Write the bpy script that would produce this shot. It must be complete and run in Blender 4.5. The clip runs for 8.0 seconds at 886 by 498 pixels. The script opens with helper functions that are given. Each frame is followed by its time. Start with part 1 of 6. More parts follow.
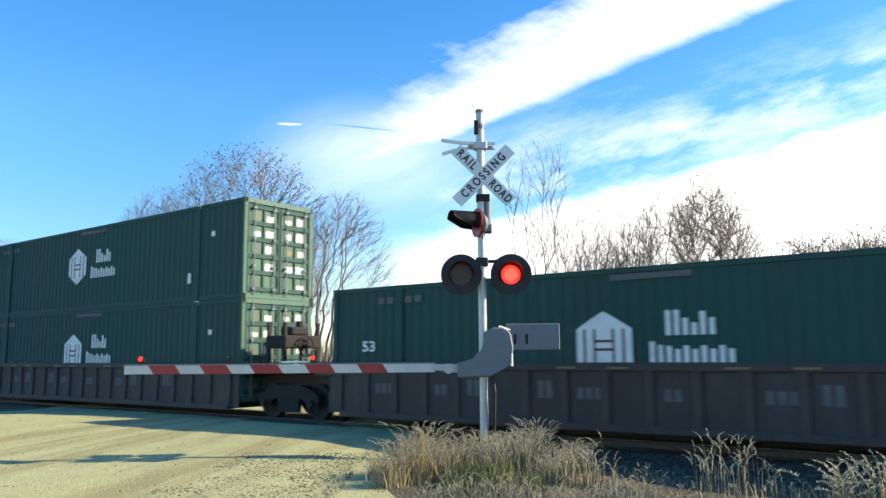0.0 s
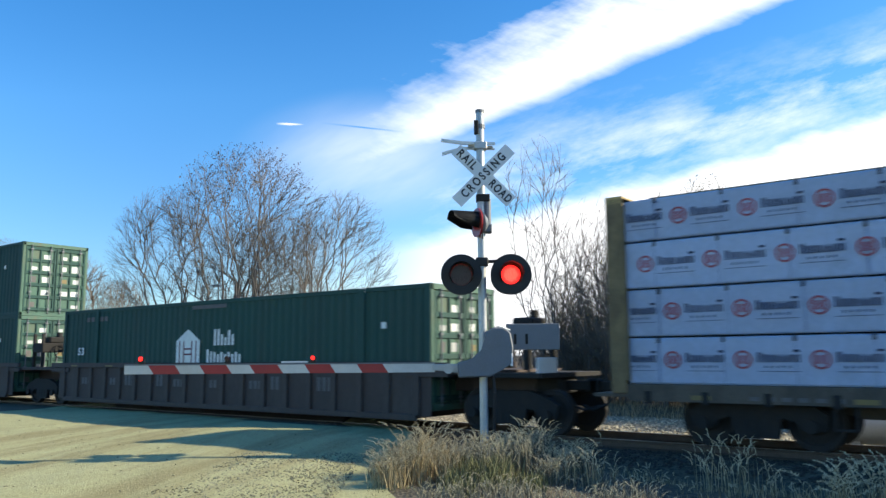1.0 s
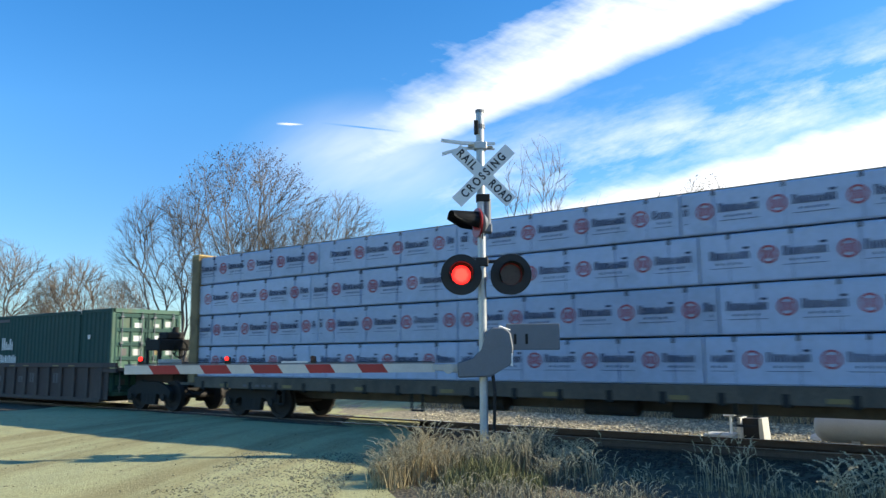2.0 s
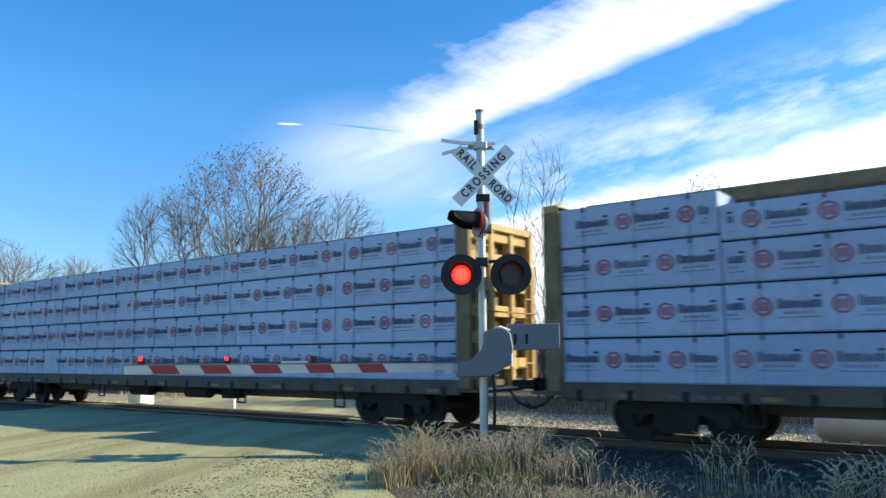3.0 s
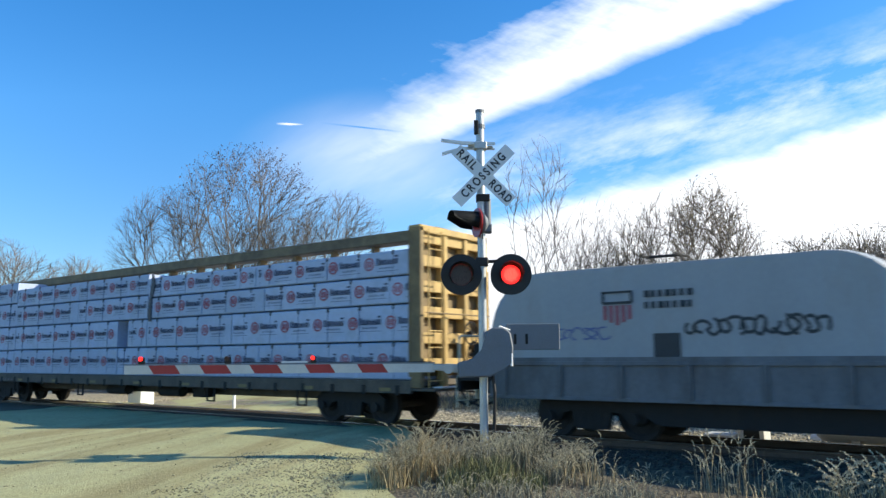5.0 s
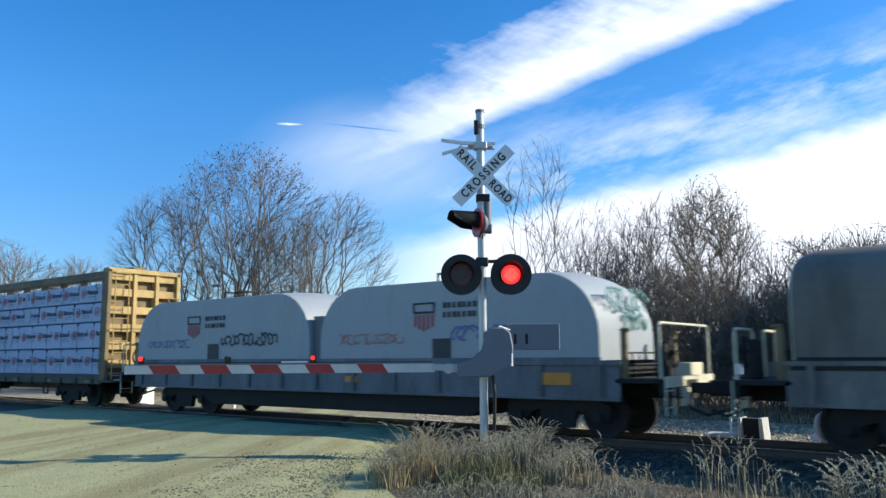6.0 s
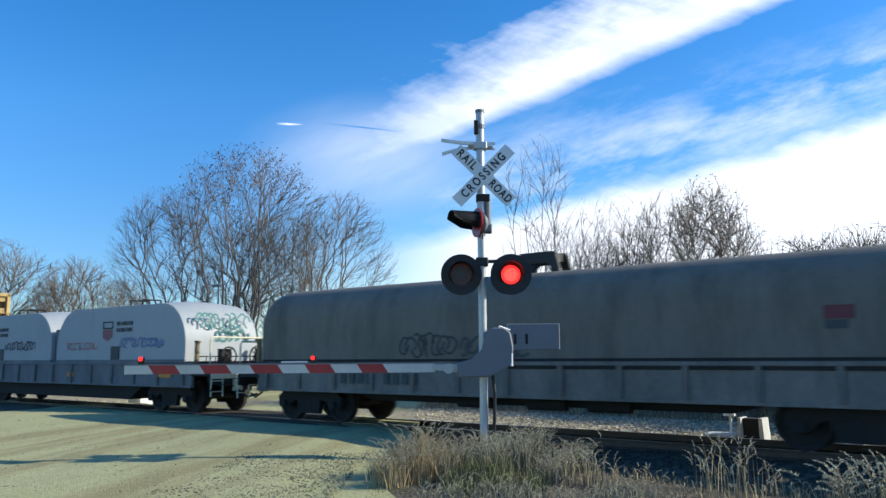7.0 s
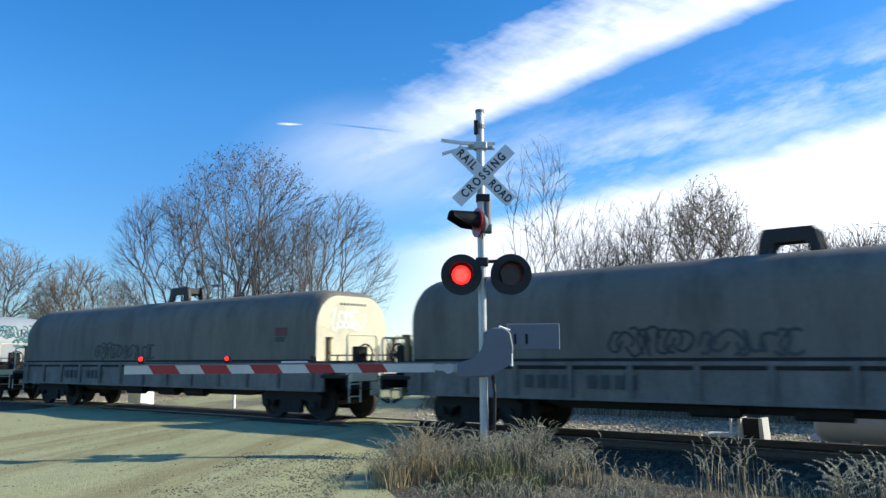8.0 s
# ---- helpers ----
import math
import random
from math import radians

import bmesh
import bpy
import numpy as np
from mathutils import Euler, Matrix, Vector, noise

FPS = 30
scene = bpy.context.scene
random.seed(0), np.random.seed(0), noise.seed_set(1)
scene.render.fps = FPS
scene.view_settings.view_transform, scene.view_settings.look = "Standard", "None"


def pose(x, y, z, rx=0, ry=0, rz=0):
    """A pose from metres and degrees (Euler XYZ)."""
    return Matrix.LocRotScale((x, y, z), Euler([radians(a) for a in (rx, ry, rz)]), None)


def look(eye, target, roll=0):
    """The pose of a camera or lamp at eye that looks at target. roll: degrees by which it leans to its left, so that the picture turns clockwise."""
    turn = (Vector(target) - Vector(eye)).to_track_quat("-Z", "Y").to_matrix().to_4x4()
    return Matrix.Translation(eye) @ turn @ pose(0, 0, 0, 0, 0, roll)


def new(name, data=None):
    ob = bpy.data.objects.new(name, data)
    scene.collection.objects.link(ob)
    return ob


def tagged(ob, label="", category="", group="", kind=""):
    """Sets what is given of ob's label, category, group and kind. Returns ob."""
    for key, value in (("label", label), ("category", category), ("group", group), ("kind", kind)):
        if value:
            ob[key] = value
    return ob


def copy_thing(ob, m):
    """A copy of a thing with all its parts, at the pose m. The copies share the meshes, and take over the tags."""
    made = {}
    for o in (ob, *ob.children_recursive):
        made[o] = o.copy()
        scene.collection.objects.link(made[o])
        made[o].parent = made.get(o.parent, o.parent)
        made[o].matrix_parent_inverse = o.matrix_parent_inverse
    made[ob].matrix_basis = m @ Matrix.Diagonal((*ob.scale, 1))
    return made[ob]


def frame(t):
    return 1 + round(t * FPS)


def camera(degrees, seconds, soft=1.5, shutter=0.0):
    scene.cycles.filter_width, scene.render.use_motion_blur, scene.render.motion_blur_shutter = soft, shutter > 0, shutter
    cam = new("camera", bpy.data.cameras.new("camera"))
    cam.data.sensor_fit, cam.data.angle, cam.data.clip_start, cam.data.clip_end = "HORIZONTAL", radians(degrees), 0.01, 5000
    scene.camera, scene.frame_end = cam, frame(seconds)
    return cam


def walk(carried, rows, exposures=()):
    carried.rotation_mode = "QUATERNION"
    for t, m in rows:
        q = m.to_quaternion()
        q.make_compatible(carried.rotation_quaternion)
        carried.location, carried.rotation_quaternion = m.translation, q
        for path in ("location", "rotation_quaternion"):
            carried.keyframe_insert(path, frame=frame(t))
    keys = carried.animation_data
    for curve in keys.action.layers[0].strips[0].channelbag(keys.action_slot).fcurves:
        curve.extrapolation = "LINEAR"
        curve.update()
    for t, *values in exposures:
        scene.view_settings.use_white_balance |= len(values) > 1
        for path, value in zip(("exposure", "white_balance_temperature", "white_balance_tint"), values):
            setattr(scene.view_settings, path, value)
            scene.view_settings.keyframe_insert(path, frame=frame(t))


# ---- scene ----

# the track runs along x at y = TRACK with its rails' tops at RAILS, the train rolls towards -x
TRACK = 15.12
RAILS = -0.17
SPEED = 13.4
EYE = (0.0, 0.0, 1.466)
AIM = (-0.59908507, 0.7888964, 0.13689248)
cam = camera(59.6, 8.0, soft=1.45, shutter=0.2)
VIEW = look(EYE, [e + 10 * a for e, a in zip(EYE, AIM)], -0.4126)
walk(cam, [(0.0, VIEW), (8.0, VIEW)], exposures=[(0.0, 0.97, 6800, 10), (0.6, 0.75, 6650, 10), (1.5, 0.67, 6400, 10), (4.6, 0.67, 6400, 10), (5.8, 0.38, 5900, 10), (8.0, 0.38, 5900, 10)])

# ---- light ----
SUN_DIR = Vector((0.783, 0.622, 0.5095)).normalized()
sun_elev = math.asin(SUN_DIR.z)
sun_turn = math.atan2(SUN_DIR.x, SUN_DIR.y)


def nd(tree, kind, **inputs):
    n = tree.nodes.new(kind)
    for k, v in inputs.items():
        n.inputs[k.replace("_", " ")].default_value = v
    return n


def fmath(tree, op, a, b=None, clamp=False):
    n = tree.nodes.new("ShaderNodeMath")
    n.operation, n.use_clamp = op, clamp
    for i, v in enumerate((a, b)):
        if v is None:
            continue
        if isinstance(v, (int, float)):
            n.inputs[i].default_value = v
        else:
            tree.links.new(v, n.inputs[i])
    return n.outputs[0]


def ramp(tree, fac, stops):
    n = tree.nodes.new("ShaderNodeValToRGB")
    el = n.color_ramp.elements
    while len(el) < len(stops):
        el.new(0.5)
    for e, (p, c) in zip(el, stops):
        e.position = p
        e.color = (*c, 1) if not isinstance(c, (int, float)) else (c, c, c, 1)
    tree.links.new(fac, n.inputs[0])
    return n.outputs[0]


def mixc(tree, fac, a, b, mode="MIX"):
    n = tree.nodes.new("ShaderNodeMix")
    n.data_type, n.blend_type = "RGBA", mode
    for i, v in ((0, fac), (6, a), (7, b)):
        if isinstance(v, (int, float)):
            n.inputs[i].default_value = v
        elif isinstance(v, tuple):
            n.inputs[i].default_value = (*v, 1)
        else:
            tree.links.new(v, n.inputs[i])
    return n.outputs[2]


def build_world():
    w = bpy.data.worlds.new("sky")
    scene.world = w
    w.use_nodes = True
    t = w.node_tree
    t.nodes.clear()
    sky = t.nodes.new("ShaderNodeTexSky")
    sky.sky_type, sky.sun_disc = "NISHITA", False
    sky.sun_elevation, sky.sun_rotation = sun_elev, sun_turn
    sky.air_density, sky.dust_density, sky.ozone_density = 1.0, 0.3, 2.5
    geo = t.nodes.new("ShaderNodeTexCoord")
    vec = geo.outputs["Generated"]

    def along(d):
        n = t.nodes.new("ShaderNodeVectorMath")
        n.operation = "DOT_PRODUCT"
        t.links.new(vec, n.inputs[0])
        n.inputs[1].default_value = d
        return n.outputs["Value"]
    # flat coordinates on the sky round the middle of the view
    fwd = Vector(AIM).normalized()
    rgt = Vector((0.7964, 0.6048, 0.0))
    upw = rgt.cross(fwd)
    depth = fmath(t, "MAXIMUM", along(fwd), 0.05)
    u = fmath(t, "DIVIDE", along(rgt), depth)
    v = fmath(t, "DIVIDE", along(upw), depth)
    comb = t.nodes.new("ShaderNodeCombineXYZ")
    t.links.new(u, comb.inputs[0])
    t.links.new(v, comb.inputs[1])

    def streaks(scale, angle, stretch, detail=6, rough=0.6):
        m = t.nodes.new("ShaderNodeMapping")
        m.vector_type = "TEXTURE"
        m.inputs["Rotation"].default_value = (0, 0, radians(angle))
        m.inputs["Scale"].default_value = (stretch, 1, 1)
        t.links.new(comb.outputs[0], m.inputs[0])
        n = nd(t, "ShaderNodeTexNoise", Scale=scale, Detail=detail, Roughness=rough)
        t.links.new(m.outputs[0], n.inputs["Vector"])
        return n.outputs["Fac"]
    soft = streaks(5.0, 24, 4.0)
    fine = streaks(26.0, -12, 3.0, 5, 0.65)
    wob = fmath(t, "MULTIPLY", fmath(t, "SUBTRACT", soft, 0.5), 0.22)
    wob = fmath(t, "ADD", wob, fmath(t, "MULTIPLY", fmath(t, "SUBTRACT", fine, 0.5), 0.07))
    # upper band of cirrus: a firm lower edge, a wispy upper one
    low_edge = fmath(t, "SUBTRACT", v, fmath(t, "ADD", fmath(t, "MULTIPLY", u, 0.40), 0.133))
    high_edge = fmath(t, "SUBTRACT", fmath(t, "ADD", fmath(t, "MULTIPLY", u, 0.48), 0.247), v)
    e1 = fmath(t, "MULTIPLY", fmath(t, "ADD", low_edge, fmath(t, "MULTIPLY", wob, 0.22)), 42.0, True)
    e2 = fmath(t, "MULTIPLY", fmath(t, "ADD", high_edge, fmath(t, "MULTIPLY", wob, 1.3)), 12.0, True)
    band = fmath(t, "MULTIPLY", fmath(t, "MULTIPLY", e1, e2), 0.93)
    mottle = fmath(t, "ADD", fmath(t, "MULTIPLY", fmath(t, "SUBTRACT", fine, 0.5), 0.6), 0.97, True)
    band = fmath(t, "MULTIPLY", band, mottle)
    fade = fmath(t, "MULTIPLY", fmath(t, "ADD", u, 0.24), 3.4, True)
    band = fmath(t, "MULTIPLY", band, fade)
    # lower sheet, brightest low towards the sun
    arc = fmath(t, "MULTIPLY", u, fmath(t, "ADD", fmath(t, "MULTIPLY", u, 0.13), 0.17))
    off2 = fmath(t, "SUBTRACT", fmath(t, "ADD", arc, 0.028), v)
    off2 = fmath(t, "ADD", off2, fmath(t, "MULTIPLY", wob, 0.5))
    sheet = fmath(t, "MULTIPLY", fmath(t, "ADD", off2, 0.012), 30.0, True)
    fade2 = fmath(t, "MULTIPLY", fmath(t, "ADD", u, 0.11), 6.0, True)
    sheet = fmath(t, "MULTIPLY", sheet, fade2)
    # thin veil between the two
    veil = fmath(t, "MULTIPLY", fmath(t, "SUBTRACT", streaks(11.0, 17, 3.2, 7, 0.65), 0.42), 3.6, True)
    zone = fmath(t, "SUBTRACT", 1.0, fmath(t, "MULTIPLY", fmath(t, "ABSOLUTE", fmath(t, "SUBTRACT", off2, -0.05)), 10.0), True)
    veil = fmath(t, "MULTIPLY", fmath(t, "MULTIPLY", veil, zone), fmath(t, "MULTIPLY", fmath(t, "ADD", u, 0.18), 3.0, True))
    low = fmath(t, "SUBTRACT", 1.0, fmath(t, "MULTIPLY", fmath(t, "ADD", v, 0.13), 6.0), True)
    low = fmath(t, "MULTIPLY", low, fmath(t, "MULTIPLY", fmath(t, "ADD", u, 0.46), 1.3, True))
    low = fmath(t, "MULTIPLY", low, 0.55)
    # pale haze where the band thins out
    hu = fmath(t, "DIVIDE", fmath(t, "ADD", u, 0.09), 0.20)
    hv = fmath(t, "DIVIDE", fmath(t, "SUBTRACT", v, 0.115), 0.10)
    haze = fmath(t, "SUBTRACT", 1.0, fmath(t, "ADD", fmath(t, "MULTIPLY", hu, hu), fmath(t, "MULTIPLY", hv, hv)), True)
    haze = fmath(t, "MULTIPLY", fmath(t, "MULTIPLY", haze, haze), fmath(t, "MULTIPLY", fmath(t, "SUBTRACT", soft, 0.22), 1.8, True))
    low = fmath(t, "MAXIMUM", low, fmath(t, "MULTIPLY", haze, 0.8))
    # short trail left by an aeroplane
    tr = fmath(t, "ABSOLUTE", fmath(t, "SUBTRACT", v, fmath(t, "ADD", fmath(t, "MULTIPLY", u, -0.04), 0.155)))
    tr = fmath(t, "SUBTRACT", 1.0, fmath(t, "MULTIPLY", fmath(t, "ADD", tr, fmath(t, "MULTIPLY", fmath(t, "SUBTRACT", fine, 0.45), 0.006)), 420.0), True)
    tl = fmath(t, "SUBTRACT", 1.0, fmath(t, "MULTIPLY", fmath(t, "ABSOLUTE", fmath(t, "ADD", u, 0.196)), 50.0), True)
    trail = fmath(t, "MULTIPLY", fmath(t, "MULTIPLY", tr, tl), 1.6, True)
    mask = fmath(t, "MAXIMUM", fmath(t, "MAXIMUM", band, sheet), fmath(t, "MAXIMUM", fmath(t, "MULTIPLY", veil, 0.9), low))
    mask = fmath(t, "MAXIMUM", mask, trail)
    # the trail's faint shadow on the thin cloud
    ln = fmath(t, "ABSOLUTE", fmath(t, "SUBTRACT", v, fmath(t, "ADD", fmath(t, "MULTIPLY", u, -0.116), 0.146)))
    ln = fmath(t, "SUBTRACT", 1.0, fmath(t, "MULTIPLY", ln, 600.0), True)
    le = fmath(t, "SUBTRACT", 1.0, fmath(t, "MULTIPLY", fmath(t, "ABSOLUTE", fmath(t, "ADD", u, 0.103)), 18.0), True)
    mask = fmath(t, "MULTIPLY", mask, fmath(t, "SUBTRACT", 1.0, fmath(t, "MULTIPLY", fmath(t, "MULTIPLY", ln, le), 1.2, True)))
    front = fmath(t, "GREATER_THAN", along(fwd), 0.06)
    mask = fmath(t, "MULTIPLY", mask, front)
    hs = nd(t, "ShaderNodeHueSaturation", Hue=0.504, Saturation=1.37, Value=SKY_GAIN)
    t.links.new(sky.outputs[0], hs.inputs["Color"])
    # clearer, deeper sky low down away from the sun
    deep = fmath(t, "MULTIPLY", fmath(t, "MULTIPLY", fmath(t, "SUBTRACT", -0.02, u), 3.0, True), fmath(t, "MULTIPLY", fmath(t, "SUBTRACT", 0.2, v), 4.0, True))
    clear = mixc(t, fmath(t, "MULTIPLY", deep, front), hs.outputs[0], mixc(t, 1.0, hs.outputs[0], (0.52, 0.64, 0.76), "MULTIPLY"))
    col = mixc(t, mask, clear, (CLOUD, CLOUD * 1.01, CLOUD * 1.03))
    bg = t.nodes.new("ShaderNodeBackground")
    bg.inputs[1].default_value = 0.12
    t.links.new(col, bg.inputs[0])
    out = t.nodes.new("ShaderNodeOutputWorld")
    t.links.new(bg.outputs[0], out.inputs[0])


SKY_GAIN = 1.25
CLOUD = 7.6
build_world()
sun = new("sun", bpy.data.lights.new("sun", "SUN"))
sun.data.energy, sun.data.angle, sun.data.color = 5.0, radians(0.55), (1.0, 0.90, 0.68)
sun.matrix_world = look(SUN_DIR * 50, (0, 0, 0))


# ---- materials ----
def material(name, base, rough=0.7, metal=0.0, var=0.25, scale=3.0, fine=40.0, dirt=None, dirt_amount=0.0, dirt_scale=1.2,
             bump=0.2, streak=1.0, island=False, rand=0.0, emit=None, coat=0.0):
    """A painted or raw surface: broad and fine variation, dirt patches and a fine relief."""
    m = bpy.data.materials.new(name)
    m.use_nodes = True
    t = m.node_tree
    bsdf = t.nodes["Principled BSDF"]
    tc = t.nodes.new("ShaderNodeTexCoord")
    mp = t.nodes.new("ShaderNodeMapping")
    mp.inputs["Scale"].default_value = (1, 1, 1 / streak)
    t.links.new(tc.outputs["Object"], mp.inputs[0])
    n1 = nd(t, "ShaderNodeTexNoise", Scale=scale, Detail=5.0, Roughness=0.6)
    n2 = nd(t, "ShaderNodeTexNoise", Scale=fine, Detail=3.0)
    t.links.new(mp.outputs[0], n1.inputs["Vector"])
    t.links.new(mp.outputs[0], n2.inputs["Vector"])
    k = fmath(t, "ADD", fmath(t, "MULTIPLY", n1.outputs["Fac"], 0.6), fmath(t, "MULTIPLY", n2.outputs["Fac"], 0.4))
    if rand:
        oi = t.nodes.new("ShaderNodeObjectInfo") if not island else t.nodes.new("ShaderNodeNewGeometry")
        val = oi.outputs["Random"] if not island else oi.outputs["Random Per Island"]
        k = fmath(t, "ADD", k, fmath(t, "MULTIPLY", fmath(t, "SUBTRACT", val, 0.5), rand))
    lo = tuple(max(0.0, c * (1 - var)) for c in base)
    hi = tuple(min(1.0, c * (1 + var)) for c in base)
    col = ramp(t, k, [(0.3, lo), (0.7, hi)])
    if dirt:
        n3 = nd(t, "ShaderNodeTexNoise", Scale=dirt_scale, Detail=8.0, Roughness=0.7)
        t.links.new(mp.outputs[0], n3.inputs["Vector"])
        f = ramp(t, n3.outputs["Fac"], [(0.62 - 0.3 * dirt_amount, 0.0), (0.85 - 0.3 * dirt_amount, 1.0)])
        col = mixc(t, fmath(t, "MULTIPLY", f, min(1.0, 0.4 + dirt_amount)), col, dirt)
    t.links.new(col, bsdf.inputs["Base Color"])
    bsdf.inputs["Metallic"].default_value = metal
    r = fmath(t, "ADD", fmath(t, "MULTIPLY", fmath(t, "SUBTRACT", n1.outputs["Fac"], 0.5), 0.25), rough, True)
    t.links.new(r, bsdf.inputs["Roughness"])
    if coat:
        bsdf.inputs["Coat Weight"].default_value = coat
    if bump:
        b = nd(t, "ShaderNodeBump", Strength=bump, Distance=0.01)
        t.links.new(n2.outputs["Fac"], b.inputs["Height"])
        t.links.new(b.outputs[0], bsdf.inputs["Normal"])
    if emit:
        bsdf.inputs["Emission Color"].default_value = (*emit[:3], 1)
        bsdf.inputs["Emission Strength"].default_value = emit[3]
    return m


M = {}
M["container"] = material("green_container_paint", (0.013, 0.060, 0.050), 0.75, var=0.25, scale=0.8, dirt=(0.035, 0.055, 0.045), dirt_amount=0.3, streak=4, bump=0.1)
# door green is lighter than the sides: sunlight on the end is mixed in
M["door"] = material("sunlit_green_door_paint", (0.05, 0.125, 0.09), 0.65, var=0.3, scale=2, dirt=(0.14, 0.12, 0.07), dirt_amount=0.4, streak=3, bump=0.1)
M["white_mark"] = material("white_marking", (0.72, 0.74, 0.72), 0.6, var=0.12, dirt=(0.35, 0.36, 0.33), dirt_amount=0.2)
M["maroon_mark"] = material("maroon_marking", (0.14, 0.03, 0.04), 0.6)
M["yellow_mark"] = material("yellow_marking", (0.2, 0.15, 0.055), 0.6, dirt=(0.2, 0.15, 0.05), dirt_amount=0.3)
M["orange_mark"] = material("orange_marking", (0.6, 0.25, 0.03), 0.6)
M["well"] = material("brown_car_paint", (0.06, 0.042, 0.038), 0.75, var=0.3, scale=1.5, dirt=(0.1, 0.08, 0.07), dirt_amount=0.35, streak=3)
M["stencil"] = material("faded_stencil_paint", (0.12, 0.115, 0.115), 0.8, var=0.3)
M["steel_dark"] = material("grimy_dark_steel", (0.020, 0.019, 0.018), 0.9, var=0.35, scale=5, dirt=(0.045, 0.034, 0.025), dirt_amount=0.25)
M["wheel"] = material("worn_wheel_steel", (0.03, 0.026, 0.024), 0.8, 0.2, var=0.3)
M["rail"] = material("rusted_rail", (0.12, 0.075, 0.05), 0.6, 0.4, var=0.3, scale=6)
M["railtop"] = material("polished_rail_head", (0.5, 0.49, 0.47), 0.3, 1.0, var=0.1)
M["tie"] = material("creosoted_timber", (0.06, 0.045, 0.035), 0.9, var=0.4, scale=4, fine=30, bump=0.5, rand=0.3)
M["yellow"] = material("weathered_yellow_paint", (0.46, 0.32, 0.12), 0.7, var=0.3, scale=2, dirt=(0.2, 0.13, 0.06), dirt_amount=0.4, streak=3)
M["olive"] = material("weathered_tan_beam", (0.20, 0.145, 0.07), 0.75, var=0.35, scale=3, dirt=(0.1, 0.07, 0.04), dirt_amount=0.45)
M["frame_tan"] = material("dirty_frame_paint", (0.105, 0.088, 0.068), 0.8, var=0.35, scale=2, dirt=(0.05, 0.042, 0.035), dirt_amount=0.5, streak=2)
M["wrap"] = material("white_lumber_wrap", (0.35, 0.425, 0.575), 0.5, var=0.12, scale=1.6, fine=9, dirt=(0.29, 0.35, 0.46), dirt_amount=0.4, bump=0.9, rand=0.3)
M["crease"] = material("grey_blue_band", (0.26, 0.32, 0.46), 0.6)
M["strap"] = material("dark_strap", (0.05, 0.055, 0.07), 0.6)
M["print_dark"] = material("slate_print", (0.032, 0.042, 0.09), 0.6, var=0.3, scale=8)
M["print_red"] = material("red_print", (0.36, 0.075, 0.095), 0.6, var=0.3, scale=8)
M["white_cover"] = material("white_hood_paint", (0.31, 0.335, 0.355), 0.55, var=0.14, scale=1.2, dirt=(0.25, 0.245, 0.22), dirt_amount=0.3, streak=4, bump=0.1)
M["grey_cover"] = material("grimy_grey_hood", (0.18, 0.162, 0.13), 0.8, var=0.22, scale=0.9, dirt=(0.10, 0.09, 0.072), dirt_amount=0.5, streak=4, bump=0.2)
M["grey_frame"] = material("grimy_grey_frame", (0.20, 0.188, 0.165), 0.8, var=0.4, scale=1.4, dirt=(0.09, 0.08, 0.07), dirt_amount=0.5, streak=3)
# far lighter than the grey hood: sunlight on its ends is in this cream
M["pale_end"] = material("sunlit_hood_end_cream", (0.62, 0.58, 0.42), 0.7, var=0.15, scale=2, dirt=(0.38, 0.35, 0.24), dirt_amount=0.35)
M["graffiti_teal"] = material("teal_spray_paint", (0.04, 0.17, 0.17), 0.6)
M["graffiti_blue"] = material("blue_spray_paint", (0.12, 0.15, 0.30), 0.6)
M["graffiti_dark"] = material("black_spray_paint", (0.03, 0.035, 0.04), 0.6)
M["graffiti_grey"] = material("faded_grey_spray_paint", (0.07, 0.075, 0.075), 0.8)
M["graffiti_red"] = material("rust_red_spray_paint", (0.36, 0.17, 0.13), 0.6)
M["galv"] = material("galvanised_steel", (0.42, 0.44, 0.45), 0.45, 0.5, var=0.15, scale=6, dirt=(0.35, 0.36, 0.36), dirt_amount=0.25)
M["alu"] = material("brushed_aluminium", (0.155, 0.17, 0.19), 0.6, 0.2, var=0.12, scale=4)
M["sign"] = material("white_sign_sheet", (0.66, 0.69, 0.70), 0.5, var=0.08, scale=5)
M["letter"] = material("black_sign_letter", (0.02, 0.022, 0.028), 0.6)
M["black"] = material("matt_black_paint", (0.012, 0.012, 0.013), 0.6, var=0.2)
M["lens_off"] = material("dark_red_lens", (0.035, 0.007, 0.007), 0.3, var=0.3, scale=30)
M["rim_red"] = material("red_lens_rim", (0.30, 0.02, 0.02), 0.35)
M["led"] = material("lit_red_lens", (0.5, 0.02, 0.01), 0.4, emit=(1.0, 0.014, 0.010, 2.0))
M["led_core"] = material("lit_red_diodes", (0.6, 0.1, 0.05), 0.4, emit=(1.0, 0.07, 0.045, 2.5))
M["arm_white"] = material("white_arm_sheeting", (0.52, 0.52, 0.50), 0.55, var=0.15, dirt=(0.4, 0.38, 0.34), dirt_amount=0.25)
M["arm_red"] = material("red_arm_sheeting", (0.30, 0.025, 0.025), 0.5, var=0.15)
M["concrete"] = material("pale_concrete", (0.5, 0.49, 0.45), 0.85, var=0.2, scale=5, dirt=(0.25, 0.23, 0.2), dirt_amount=0.3)
M["white_box"] = material("white_cabinet_paint", (0.78, 0.79, 0.77), 0.5, var=0.08)
M["bark"] = material("grey_brown_bark", (0.135, 0.12, 0.108), 0.9, var=0.35, scale=1.2, fine=14, bump=0.4)
M["bark_dark"] = material("dark_brown_bark", (0.17, 0.142, 0.115), 0.9, var=0.35, scale=1.2, fine=14, bump=0.4)
